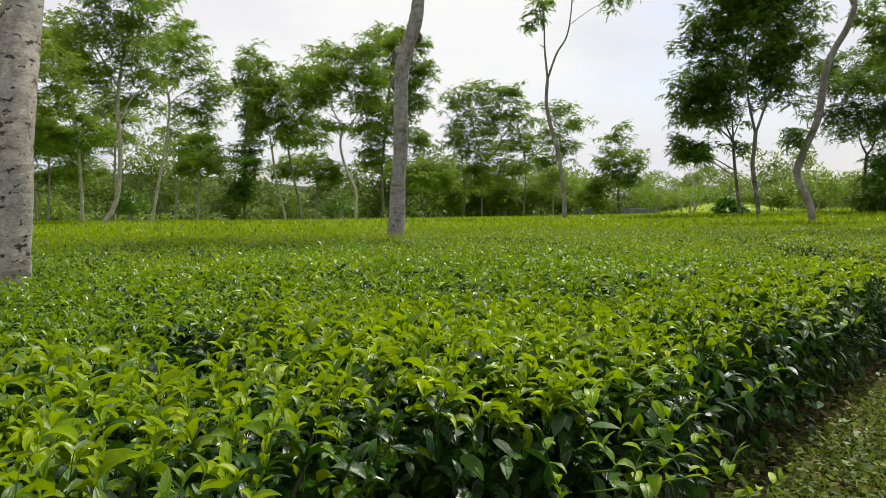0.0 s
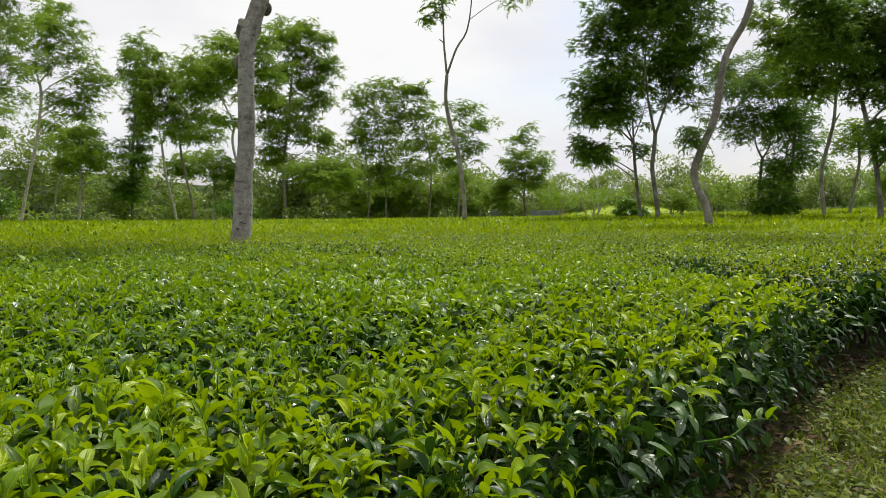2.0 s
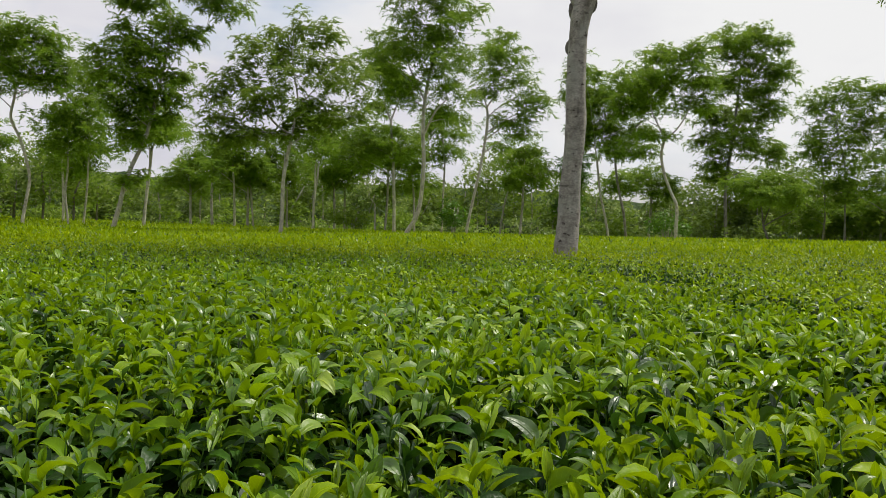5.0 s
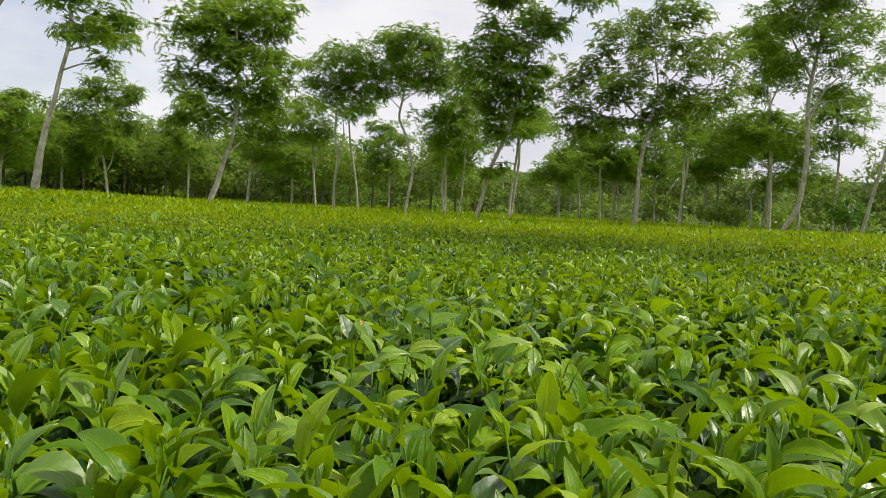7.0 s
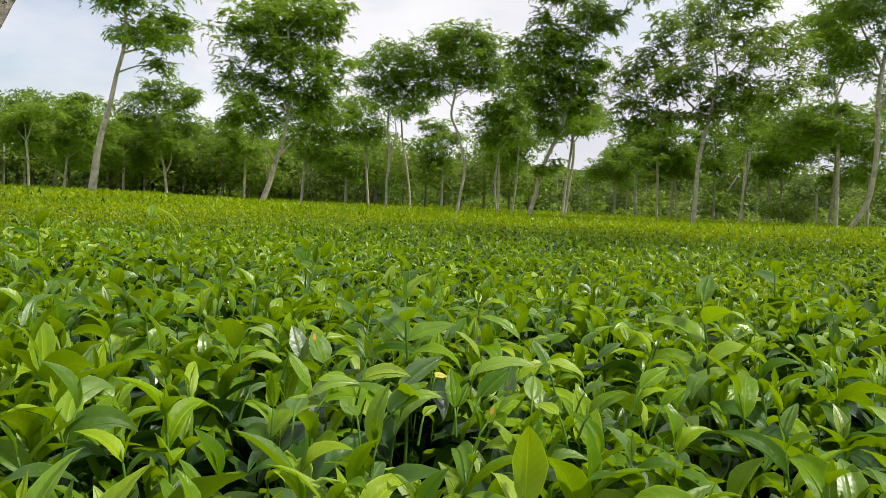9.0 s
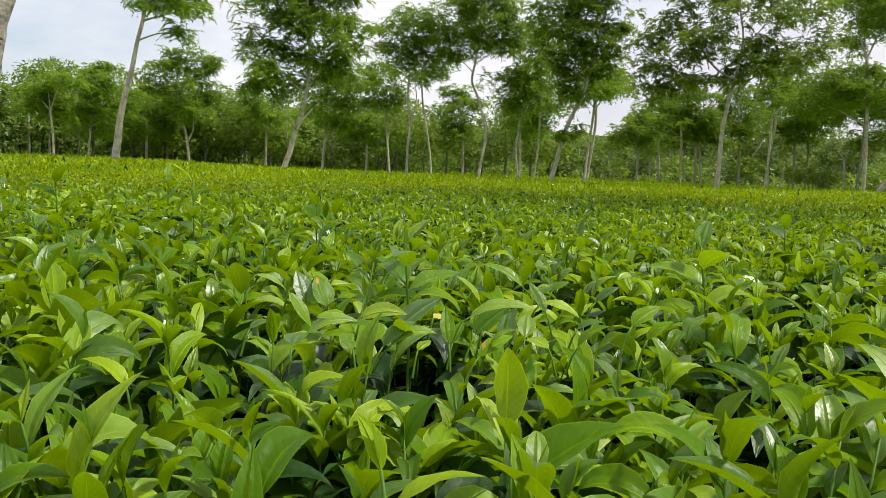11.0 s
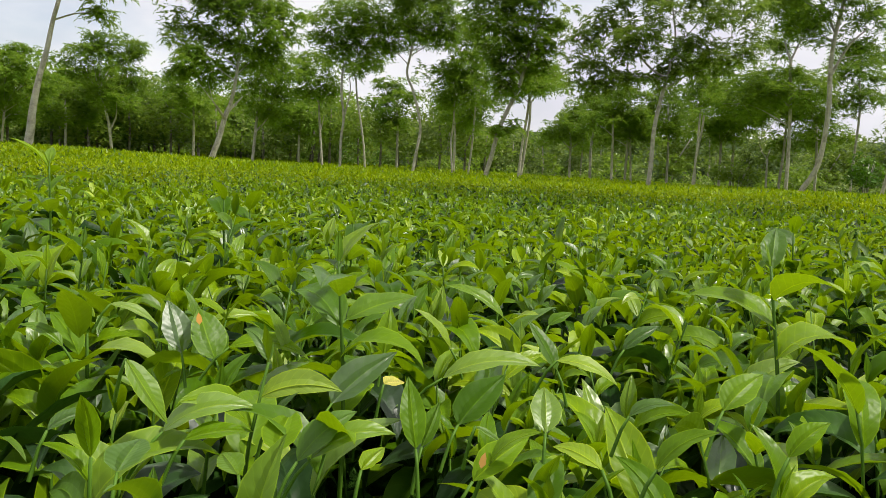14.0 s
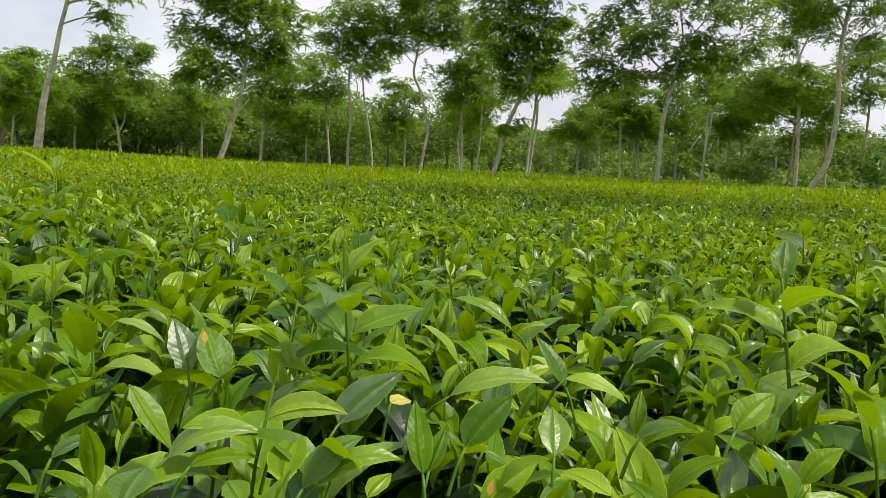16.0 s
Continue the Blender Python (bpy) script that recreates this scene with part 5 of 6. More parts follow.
tree('slim', -43.94, 26.82, 64.7, [(0.03, -0.05, 0.119), (-0.0, 0.82, 0.099), (-0.19, 2.76, 0.089), (-0.33, 4.55, 0.079)],
     [[(-0.19, 2.76), (0.02, 3.85)]],
     [(-0.84, 7.37, 1.6, 0.66), (-1.33, 6.28, 1.6, 0.73), (0.1, 6.18, 1.46, 0.73), (-0.93, 5.23, 1.68, 0.66), (0.51, 5.13, 1.09, 0.58)])
tree('slim', -41.84, 21.52, 69.6, [(-0.02, -0.05, 0.126), (-0.0, 0.86, 0.105), (0.11, 2.44, 0.1), (0.19, 3.59, 0.091)],
     [[(0.11, 2.44), (0.66, 3.12), (0.87, 3.63)]],
     [(0.41, 5.56, 1.48, 0.67), (1.09, 4.78, 1.34, 0.67), (-0.19, 4.38, 1.34, 0.67), (0.8, 3.79, 1.54, 0.54), (1.38, 5.62, 1.01, 0.54)])
tree('slim', -55.62, 16.71, 78.8, [(0.03, -0.05, 0.145), (0.0, 0.79, 0.121), (-0.15, 2.25, 0.115), (-0.36, 3.42, 0.104), (-0.88, 4.95, 0.086)],
     [[(-0.15, 2.25), (0.24, 3.26), (0.24, 4.44)]],
     [(-0.47, 7.9, 1.52, 0.68), (-1.37, 7.24, 1.86, 0.76), (0.65, 7.42, 1.69, 0.85), (-2.07, 6.21, 1.69, 0.85), (0.13, 6.2, 2.11, 1.01), (-1.14, 5.12, 1.95, 0.85), (1.26, 5.7, 1.69, 0.93), (-0.2, 4.6, 2.11, 0.76), (1.39, 7.88, 0.85, 0.51)])
tree('slim', -48.67, 7.81, 87.3, [(0.01, -0.05, 0.101), (0.0, 1.12, 0.084), (-0.04, 2.3, 0.079), (-0.15, 3.56, 0.069)],
     [],
     [(-0.26, 5.44, 1.6, 0.8), (0.59, 5.36, 1.24, 0.73), (-0.8, 4.6, 1.46, 0.87), (0.32, 4.23, 1.68, 0.8), (-0.23, 3.55, 1.82, 0.58)])
tree('slim', -52.54, 9.94, 85.3, [(-0.02, -0.05, 0.109), (0.0, 1.05, 0.091), (0.13, 2.88, 0.08)],
     [],
     [(0.85, 6.61, 1.34, 0.55), (0.24, 5.51, 1.97, 0.87), (1.83, 5.83, 1.42, 0.79), (0.89, 4.52, 1.97, 0.79), (-0.36, 3.72, 1.73, 0.71), (2.18, 4.62, 1.18, 0.71), (0.6, 2.92, 1.97, 0.71)])
tree('slim', -37.20, 37.41, 50.3, [(-0.03, -0.05, 0.134), (0.0, 0.58, 0.112), (0.16, 2.28, 0.104), (0.34, 4.08, 0.099), (0.34, 5.33, 0.089)],
     [[(0.34, 5.33), (0.11, 6.38)], [(0.34, 5.33), (0.76, 6.05)]],
     [(0.44, 6.75, 1.46, 0.66), (1.51, 6.43, 1.24, 0.58), (0.04, 7.63, 1.46, 0.66), (1.64, 7.32, 1.09, 0.51)])
tree('slim', -40.60, 51.20, 42.5, [(0.02, -0.05, 0.125), (0.0, 0.83, 0.104), (-0.17, 2.9, 0.092), (-0.38, 5.05, 0.08)],
     [],
     [(-0.51, 5.7, 1.81, 0.9), (-1.73, 5.23, 1.63, 0.81), (0.77, 5.09, 1.63, 0.81)])
tree('slim', -33.33, 49.51, 38.2, [(0.01, -0.05, 0.126), (0.0, 0.92, 0.105), (-0.04, 2.71, 0.094), (0.2, 4.43, 0.089), (0.27, 6.69, 0.078)],
     [],
     [(-0.05, 7.26, 1.39, 0.73), (0.98, 7.64, 1.22, 0.65), (-0.49, 8.57, 1.63, 0.73)])
tree('slim', -30.78, 53.82, 33.6, [(0.01, -0.05, 0.11), (0.0, 0.77, 0.092), (-0.06, 2.76, 0.086)],
     [[(-0.06, 2.76), (-0.52, 3.31)]],
     [(-0.48, 7.88, 2.54, 0.93), (-1.47, 7.12, 2.11, 0.93), (0.95, 6.94, 1.95, 0.93), (-0.01, 6.1, 2.37, 0.76), (-1.75, 5.96, 1.69, 0.68)])
tree('vine', 19.02, 35.11, -28.8, [(-0.01, -0.05, 0.125), (0.0, 1.59, 0.104), (0.03, 2.86, 0.094), (0.12, 4.39, 0.087), (0.17, 5.65, 0.075)],
     [],
     [(-0.01, 6.29, 0.94, 0.55), (0.46, 6.02, 0.83, 0.55), (-0.11, 5.53, 1.0, 0.61), (0.38, 5.02, 0.66, 0.66), (-0.47, 5.8, 0.55, 0.44), (-0.16, 3.63, 1.22, 0.66), (0.53, 4.13, 0.94, 0.55), (-0.49, 2.73, 1.11, 0.61)], dens=1.5)
tree('dark', 18.73, 37.52, -26.8, [(-0.02, -0.05, 0.119), (0.0, 1.53, 0.099), (0.07, 2.67, 0.095), (0.13, 3.76, 0.091), (0.17, 4.16, 0.091)],
     [[(0.17, 4.16), (-0.13, 4.84), (-0.21, 5.79)], [(0.17, 4.16), (0.46, 4.7), (0.54, 5.37)], [(-0.21, 5.79), (-0.51, 7.29)]],
     [(-0.55, 8.37, 1.34, 0.76), (0.46, 8.6, 1.17, 0.76), (-1.3, 7.59, 1.28, 0.7), (-0.0, 7.27, 1.46, 0.7), (0.75, 7.38, 1.05, 0.64), (-1.26, 6.37, 1.17, 0.58), (-0.22, 6.07, 1.34, 0.58), (0.56, 5.37, 1.17, 0.47), (-0.85, 5.54, 0.99, 0.47), (-1.58, 8.42, 1.05, 0.64)])
tree('brown', 18.19, 30.97, -31.0, [(0.04, -0.05, 0.132), (-0.0, 1.58, 0.11), (-0.11, 2.48, 0.101), (-0.1, 3.37, 0.094), (0.11, 4.38, 0.091), (0.25, 5.04, 0.084), (0.3, 5.82, 0.074), (0.35, 6.92, 0.067)],
     [[(0.25, 5.04), (0.48, 5.48)]],
     [(-0.65, 8.76, 1.49, 0.74), (0.19, 8.03, 1.24, 0.59), (-0.82, 7.66, 1.24, 0.64), (-1.47, 8.38, 1.09, 0.74), (-0.17, 6.73, 1.14, 0.5), (-1.21, 6.78, 0.99, 0.5), (-1.92, 9.09, 0.99, 0.74)], dens=1.3)
tree('brown', 24.34, 38.93, -32.5, [(-0.04, -0.05, 0.118), (0.0, 1.73, 0.098), (0.14, 2.83, 0.092), (0.35, 4.11, 0.087), (0.26, 5.39, 0.079)],
     [],
     [(0.24, 5.82, 1.15, 0.64), (0.78, 5.1, 1.09, 0.58), (-0.25, 5.26, 1.09, 0.51)])
tree('dark', 17.61, 26.60, -34.3, [(0.03, -0.05, 0.143), (-0.0, 1.57, 0.119), (-0.1, 2.54, 0.112), (-0.24, 3.5, 0.104), (-0.45, 4.47, 0.097), (-0.69, 5.44, 0.089), (-0.95, 6.42, 0.08), (-1.33, 7.13, 0.074), (-1.7, 7.75, 0.065)],
     [[(-0.69, 5.44), (-0.33, 6.0), (0.17, 6.35)], [(-0.95, 6.42), (-0.71, 7.18), (-0.4, 7.91)], [(-0.45, 4.47), (-0.12, 4.94), (0.29, 5.2)]],
     [(-1.11, 8.56, 1.53, 0.66), (0.1, 8.24, 1.31, 0.66), (-1.99, 8.26, 1.09, 0.57), (-0.38, 7.53, 1.31, 0.52), (0.64, 7.06, 1.09, 0.57), (-1.41, 7.04, 1.09, 0.48), (-0.18, 6.56, 1.22, 0.48), (0.67, 6.12, 1.09, 0.44), (-0.67, 6.02, 0.96, 0.39), (0.37, 5.48, 1.01, 0.39), (0.73, 4.62, 0.87, 0.44), (0.25, 4.06, 0.87, 0.39), (0.61, 3.48, 0.96, 0.44), (-2.2, 9.07, 1.31, 0.57)], dens=1.3)
tree('brown', 28.43, 41.00, -35.3, [(0.0, -0.05, 0.114), (-0.0, 1.81, 0.095), (-0.01, 3.58, 0.086), (0.0, 5.4, 0.071)],
     [],
     [(0.08, 3.27, 1.54, 0.84), (0.71, 4.18, 1.54, 0.84), (-0.59, 3.27, 1.26, 0.7)])
tree('slim', -39.90, 54.49, 40.0, [(0.01, -0.05, 0.152), (0.0, 1.14, 0.127), (-0.08, 3.78, 0.114), (-0.3, 6.58, 0.089)],
     [],
     [(-0.4, 7.45, 2.33, 1.12), (0.91, 6.39, 2.33, 1.03), (-1.57, 6.11, 2.15, 1.03), (-0.04, 5.05, 2.33, 0.93)])
tree('slim', -35.65, 55.29, 36.6, [(0.01, -0.05, 0.148), (-0.0, 1.16, 0.123), (-0.09, 3.66, 0.111), (-0.15, 3.99, 0.086)],
     [],
     [(-0.05, 4.82, 2.26, 0.99), (1.05, 5.68, 2.08, 0.99), (-0.89, 5.84, 1.81, 0.9)])
tree('slim', -40.29, 48.75, 43.9, [(0.01, -0.05, 0.143), (0.0, 0.94, 0.119), (-0.07, 3.46, 0.107), (-0.23, 5.51, 0.083)],
     [],
     [(-0.73, 6.34, 2.01, 0.87), (0.45, 6.99, 1.75, 0.87), (-1.46, 4.85, 1.75, 0.79)])
tree('slim', -46.85, 50.65, 46.8, [(0.01, -0.05, 0.157), (-0.0, 0.85, 0.131), (-0.07, 3.66, 0.118), (-0.15, 4.22, 0.092)],
     [],
     [(-0.25, 5.15, 2.12, 1.15), (-1.58, 4.16, 1.92, 1.06), (0.96, 4.03, 1.73, 0.87)])
tree('slim', -46.35, 38.58, 55.2, [(0.0, -0.05, 0.138), (0.0, 0.8, 0.115), (-0.04, 3.32, 0.104), (-0.28, 7.24, 0.081)],
     [],
     [(0.05, 8.09, 2.11, 1.27), (0.97, 6.46, 1.86, 1.01), (-0.68, 5.97, 1.69, 1.01), (0.65, 4.57, 2.11, 0.85)])
tree('slim', -52.08, 37.06, 59.4, [(0.0, -0.05, 0.148), (0.0, 0.84, 0.123), (-0.04, 3.54, 0.111), (-0.2, 6.13, 0.086)],
     [],
     [(-0.74, 7.0, 1.63, 0.99), (0.64, 6.39, 1.63, 0.81), (-1.12, 5.64, 1.81, 0.9), (-0.16, 4.34, 1.81, 0.81)])
tree('slim', -53.72, 29.48, 66.4, [(0.0, -0.05, 0.143), (-0.0, 0.81, 0.119), (-0.02, 3.39, 0.107), (-0.07, 3.65, 0.083)],
     [],
     [(-0.14, 4.51, 2.19, 0.87), (-1.4, 3.79, 1.75, 0.79), (0.75, 3.48, 1.75, 0.79)])
tree('slim', -56.29, 22.38, 73.6, [(0.0, -0.05, 0.143), (0.0, 0.84, 0.119), (0.0, 3.36, 0.107), (-0.08, 4.69, 0.083)],
     [],
     [(-0.95, 5.47, 1.92, 1.05), (0.29, 4.51, 1.92, 0.87), (-1.72, 4.38, 1.75, 0.87)])
tree('slim', -58.09, 14.19, 81.7, [(-0.0, -0.05, 0.143), (0.0, 0.92, 0.119), (0.02, 3.33, 0.107), (-0.02, 3.72, 0.083)],
     [],
     [(0.11, 4.53, 1.92, 1.05), (-0.98, 3.66, 1.75, 0.96), (0.88, 3.38, 1.75, 0.87)])
tree('slim', -29.23, 57.15, 30.6, [(0.01, -0.05, 0.143), (-0.0, 1.01, 0.119), (-0.09, 3.31, 0.107), (-0.26, 5.23, 0.083)],
     [],
     [(-0.68, 5.99, 2.19, 1.05), (0.61, 6.76, 1.92, 1.05), (0.1, 4.47, 2.19, 0.96)])
tree('slim', -22.07, 61.86, 19.2, [(-0.01, -0.05, 0.157), (0.0, 0.85, 0.131), (0.12, 3.6, 0.118), (0.11, 6.24, 0.092)],
     [],
     [(0.07, 7.15, 1.92, 1.25), (0.93, 5.35, 2.21, 1.15), (-0.82, 4.86, 1.92, 1.06)])
tree('slim', -31.05, 55.70, 28.6, [(-0.01, -0.05, 0.152), (-0.0, 0.71, 0.127), (0.12, 3.2, 0.114), (0.15, 6.58, 0.089)],
     [],
     [(-0.06, 7.4, 1.87, 1.4), (1.03, 5.79, 1.87, 1.21), (0.25, 4.11, 1.87, 1.03)])
tree('slim', -15.52, 78.08, 10.9, [(-0.01, -0.05, 0.191), (-0.0, 0.88, 0.159), (0.13, 4.32, 0.143), (0.08, 5.24, 0.111)],
     [],
     [(-0.82, 6.37, 2.92, 1.17), (-2.79, 5.78, 2.33, 1.17), (1.16, 5.25, 2.33, 1.17)])
tree('slim', -41.19, 51.18, 42.2, [(-0.0, -0.05, 0.152), (0.0, 0.62, 0.127), (0.01, 3.34, 0.114), (-0.06, 4.33, 0.089)],
     [],
     [(-0.57, 5.21, 2.15, 0.93), (0.78, 4.38, 1.87, 0.84), (-1.42, 4.04, 1.68, 0.84)])
tree('slim', -36.34, 57.63, 35.3, [(0.0, -0.05, 0.157), (0.0, 0.88, 0.131), (-0.0, 3.75, 0.118), (-0.15, 6.7, 0.092)],
     [],
     [(-0.23, 7.64, 2.21, 1.06), (1.24, 6.52, 1.92, 0.96), (-1.11, 5.7, 1.92, 0.87)])


# ---- the woods behind the field ----
def clump_leaves(heap, g, c, rx, rz, count, size, index=0):
    v = g.normal(0, 1, (count, 3))
    v /= np.linalg.norm(v, axis=1)[:, None]
    v *= g.uniform(0.55, 1.05, count)[:, None] ** 0.5
    pos = np.array(c) + v * np.array([rx, rx, rz])
    ln = size * g.uniform(0.6, 1.4, count)
    la, le, tilt = np.arctan2(v[:, 1], v[:, 0]) + g.normal(0, 0.8, count), np.radians(g.normal(0, 30, count)), g.normal(0, 0.6, count)
    way = np.stack([np.cos(la) * np.cos(le), np.sin(la) * np.cos(le), np.sin(le)], -1)
    side = np.stack([-np.sin(la) * np.cos(tilt), np.cos(la) * np.cos(tilt), np.sin(tilt)], -1)
    blades(heap, pos, way, side, ln, ln * 0.6, index)


def far_woods(name, label, radius, spread, a0, a1, step, low, high, size, per, mats, seed):
    g = np.random.default_rng(seed)
    h, tr = Heap(), Heap()
    a = a0
    while a < a1:
        r_ = radius + g.uniform(-spread, spread) + (28 if a < -9 else 0)
        x, y = -r_ * math.sin(radians(a)), 5 + r_ * math.cos(radians(a))
        z0 = rise(x, y)
        tall = g.uniform(low, high) * (0.85 + 0.5 * noise.noise(Vector((a * 0.11, radius, 1.0))))
        tint = int(g.random() < 0.5) if len(mats) > 2 else 0
        if high > 5.5:
            p = [(x, y, z0 - 0.1), (x + g.normal(0, 0.3), y, z0 + tall * 0.4), (x + g.normal(0, 0.6), y, z0 + tall * 0.8)]
            tube(tr, p, [0.12, 0.09, 0.05], 5)
        for k in range(int(3 + tall)):
            zc = z0 + tall * g.uniform(0.35 if high > 5.5 else 0.12, 0.95)
            w = g.uniform(0.9, 1.7) * (0.6 + 0.06 * tall)
            clump_leaves(h, g, (x + g.normal(0, 1.1), y + g.normal(0, 1.0), zc), w, w * g.uniform(0.5, 0.8), per, size, tint * 2)
        a += step * g.uniform(0.6, 1.4)
    if tr.n:
        h.add(np.concatenate(tr.v), tr.f, 1)
    return tagged(new(name, h.mesh(name, mats)), label, "woods", kind="stuff")


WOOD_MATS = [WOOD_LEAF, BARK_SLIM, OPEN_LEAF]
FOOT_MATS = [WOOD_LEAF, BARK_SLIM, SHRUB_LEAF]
# darker leaves carry the shade under the trees in their colour
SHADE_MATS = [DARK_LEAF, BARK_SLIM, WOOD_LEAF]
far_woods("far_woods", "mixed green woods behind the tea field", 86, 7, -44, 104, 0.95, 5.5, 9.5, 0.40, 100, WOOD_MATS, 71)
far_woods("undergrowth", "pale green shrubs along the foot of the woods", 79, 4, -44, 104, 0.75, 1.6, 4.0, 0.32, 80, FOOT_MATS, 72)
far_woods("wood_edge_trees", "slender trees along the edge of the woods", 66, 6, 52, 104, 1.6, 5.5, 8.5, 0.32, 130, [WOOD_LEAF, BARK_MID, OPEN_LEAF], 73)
far_woods("shaded_thicket", "thicket under the trees at the wood's edge, shade put into darker leaves", 71, 4, 60, 104, 0.9, 2.4, 5.0, 0.30, 80, SHADE_MATS, 74)
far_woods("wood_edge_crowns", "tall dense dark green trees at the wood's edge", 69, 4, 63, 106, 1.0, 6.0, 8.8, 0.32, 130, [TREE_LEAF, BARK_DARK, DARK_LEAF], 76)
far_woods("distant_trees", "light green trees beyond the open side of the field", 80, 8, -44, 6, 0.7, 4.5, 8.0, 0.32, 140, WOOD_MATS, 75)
# solid ring behind the woods, its dark greens painted as their inner shade
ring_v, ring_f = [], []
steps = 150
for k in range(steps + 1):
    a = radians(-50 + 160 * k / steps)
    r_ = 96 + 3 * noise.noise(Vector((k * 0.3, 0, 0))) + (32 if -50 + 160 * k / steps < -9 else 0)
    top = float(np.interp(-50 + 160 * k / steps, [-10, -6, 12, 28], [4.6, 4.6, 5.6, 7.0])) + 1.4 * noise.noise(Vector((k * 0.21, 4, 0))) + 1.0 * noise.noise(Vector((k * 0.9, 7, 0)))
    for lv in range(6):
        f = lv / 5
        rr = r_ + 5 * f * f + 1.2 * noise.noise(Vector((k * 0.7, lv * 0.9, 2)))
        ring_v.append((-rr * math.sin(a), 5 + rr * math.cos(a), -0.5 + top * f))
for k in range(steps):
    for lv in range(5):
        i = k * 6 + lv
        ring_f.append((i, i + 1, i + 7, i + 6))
tagged(new("backdrop", mesh_of("backdrop", ring_v, ring_f, [WOODS_DARK])), "solid sheet coloured as the shaded depth of the distant woods", "woods", kind="structure")

# ---- grass path and weeds beside the hedge ----
g = np.random.default_rng(5)
h = Heap()
pts = []
while len(pts) < 30000:
    x, y = g.uniform(0.0, 9.0), g.uniform(1.5, 12.0)
    e = -inside(x, y)
    if 0.10 < e < 2.6 and g.random() < min(1.0, 0.35 + e * 0.9) and math.hypot(x - 1, y - 3) < 9:
        pts.append((x, y, 0.03 * noise.noise(Vector((x * 1.3, y * 1.3, 0))) - 0.01))
pts = np.array(pts)
n = len(pts)
leaves(h, pts, g.uniform(0, 6.28, n), np.radians(g.normal(55, 18, n)), g.uniform(0.07, 0.17, n), g.uniform(0.006, 0.012, n), g.uniform(0.3, 1.4, n), rows=ROUGH, plain=True)
tagged(new("grass", h.mesh("grass", [GRASS])), "short yellow-green grass on the path by the hedge", "grass", kind="stuff")
h = Heap()
pts = []
while len(pts) < 11000:
    x, y = g.uniform(0.0, 9.0), g.uniform(1.5, 12.0)
    e = -inside(x, y)
    if -0.05 < e < 1.3 and g.random() < min(1.0, 0.25 + 2.2 * max(0, e)) * math.exp(-max(0, e - 0.35) * 1.6) and noise.noise(Vector((x * 2.2, y * 2.2, 6))) > -0.25:
        pts.append((x, y, g.uniform(0.01, 0.13) * math.exp(-e * 0.5)))
pts = np.array(pts)
n = len(pts)
ln = g.uniform(0.025, 0.065, n)
leaves(h, pts, g.uniform(0, 6.28, n), np.radians(g.normal(12, 22, n)), ln, ln * g.uniform(0.5, 0.75, n), g.uniform(0.1, 0.8, n), g.normal(0, 0.35, n), 0.2, ROUGH)
tagged(new("weeds", h.mesh("weeds", [WEED_LEAF])), "low broad-leaved weeds at the foot of the hedge", "weeds", kind="stuff")


h = Heap()
pts = []
while len(pts) < 2600:
    x, y = g.uniform(0.0, 9.0), g.uniform(1.5, 12.0)
    e = -inside(x, y)
    if -0.35 < e < 0.6 and g.random() < math.exp(-max(0, e) * 3.0):
        pts.append((x, y, 0.03 * noise.noise(Vector((x * 1.3, y * 1.3, 0))) + g.uniform(0.012, 0.03)))
n = len(pts)
ln = g.uniform(0.04, 0.09, n)
leaves(h, np.array(pts), g.uniform(0, 6.28, n), np.radians(g.normal(6, 14, n)), ln, ln * g.uniform(0.35, 0.5, n), g.uniform(-0.5, 0.9, n), g.normal(0, 0.4, n), 0.3, ROUGH)
tagged(new("leaf_litter", h.mesh("leaf_litter", [LITTER])), "dry brown fallen leaves under the hedge", "leaf litter", kind="stuff")


def shrub(x, y, w, tall, mat, label, seed):
    """A rounded wild shrub: stems and a crown of many small leaves."""
    g = np.random.default_rng(seed)
    z0 = rise(x, y)
    ob = tagged(new("shrub"), label, "shrub")
    ob.matrix_world = Matrix.Translation((x, y, z0))
    st, cr = Heap(), Heap()
    for k in range(7):
        a, b = g.uniform(0, 6.28), g.uniform(0.3, 0.8) * w
        tube(st, [(0.1 * math.cos(a), 0.1 * math.sin(a), -0.1), (b * 0.5 * math.cos(a), b * 0.5 * math.sin(a), tall * 0.45), (b * math.cos(a), b * math.sin(a), tall * 0.8)], [0.05, 0.035, 0.015], 5)
    for k in range(16):
        a, b = g.uniform(0, 6.28), w * math.sqrt(g.random()) * 0.85
        clump_leaves(cr, g, (b * math.cos(a), b * math.sin(a), tall * (0.45 + 0.45 * g.random() * (1 - (b / w) ** 2)) + 0.15), w * 0.36, tall * 0.15, 80, 0.22)
    part("stemwork", st.mesh("stemwork", [BARK_SLIM]), ob, kind="stuff")
    part("crown", cr.mesh("crown", [mat]), ob, kind="stuff")
    return ob


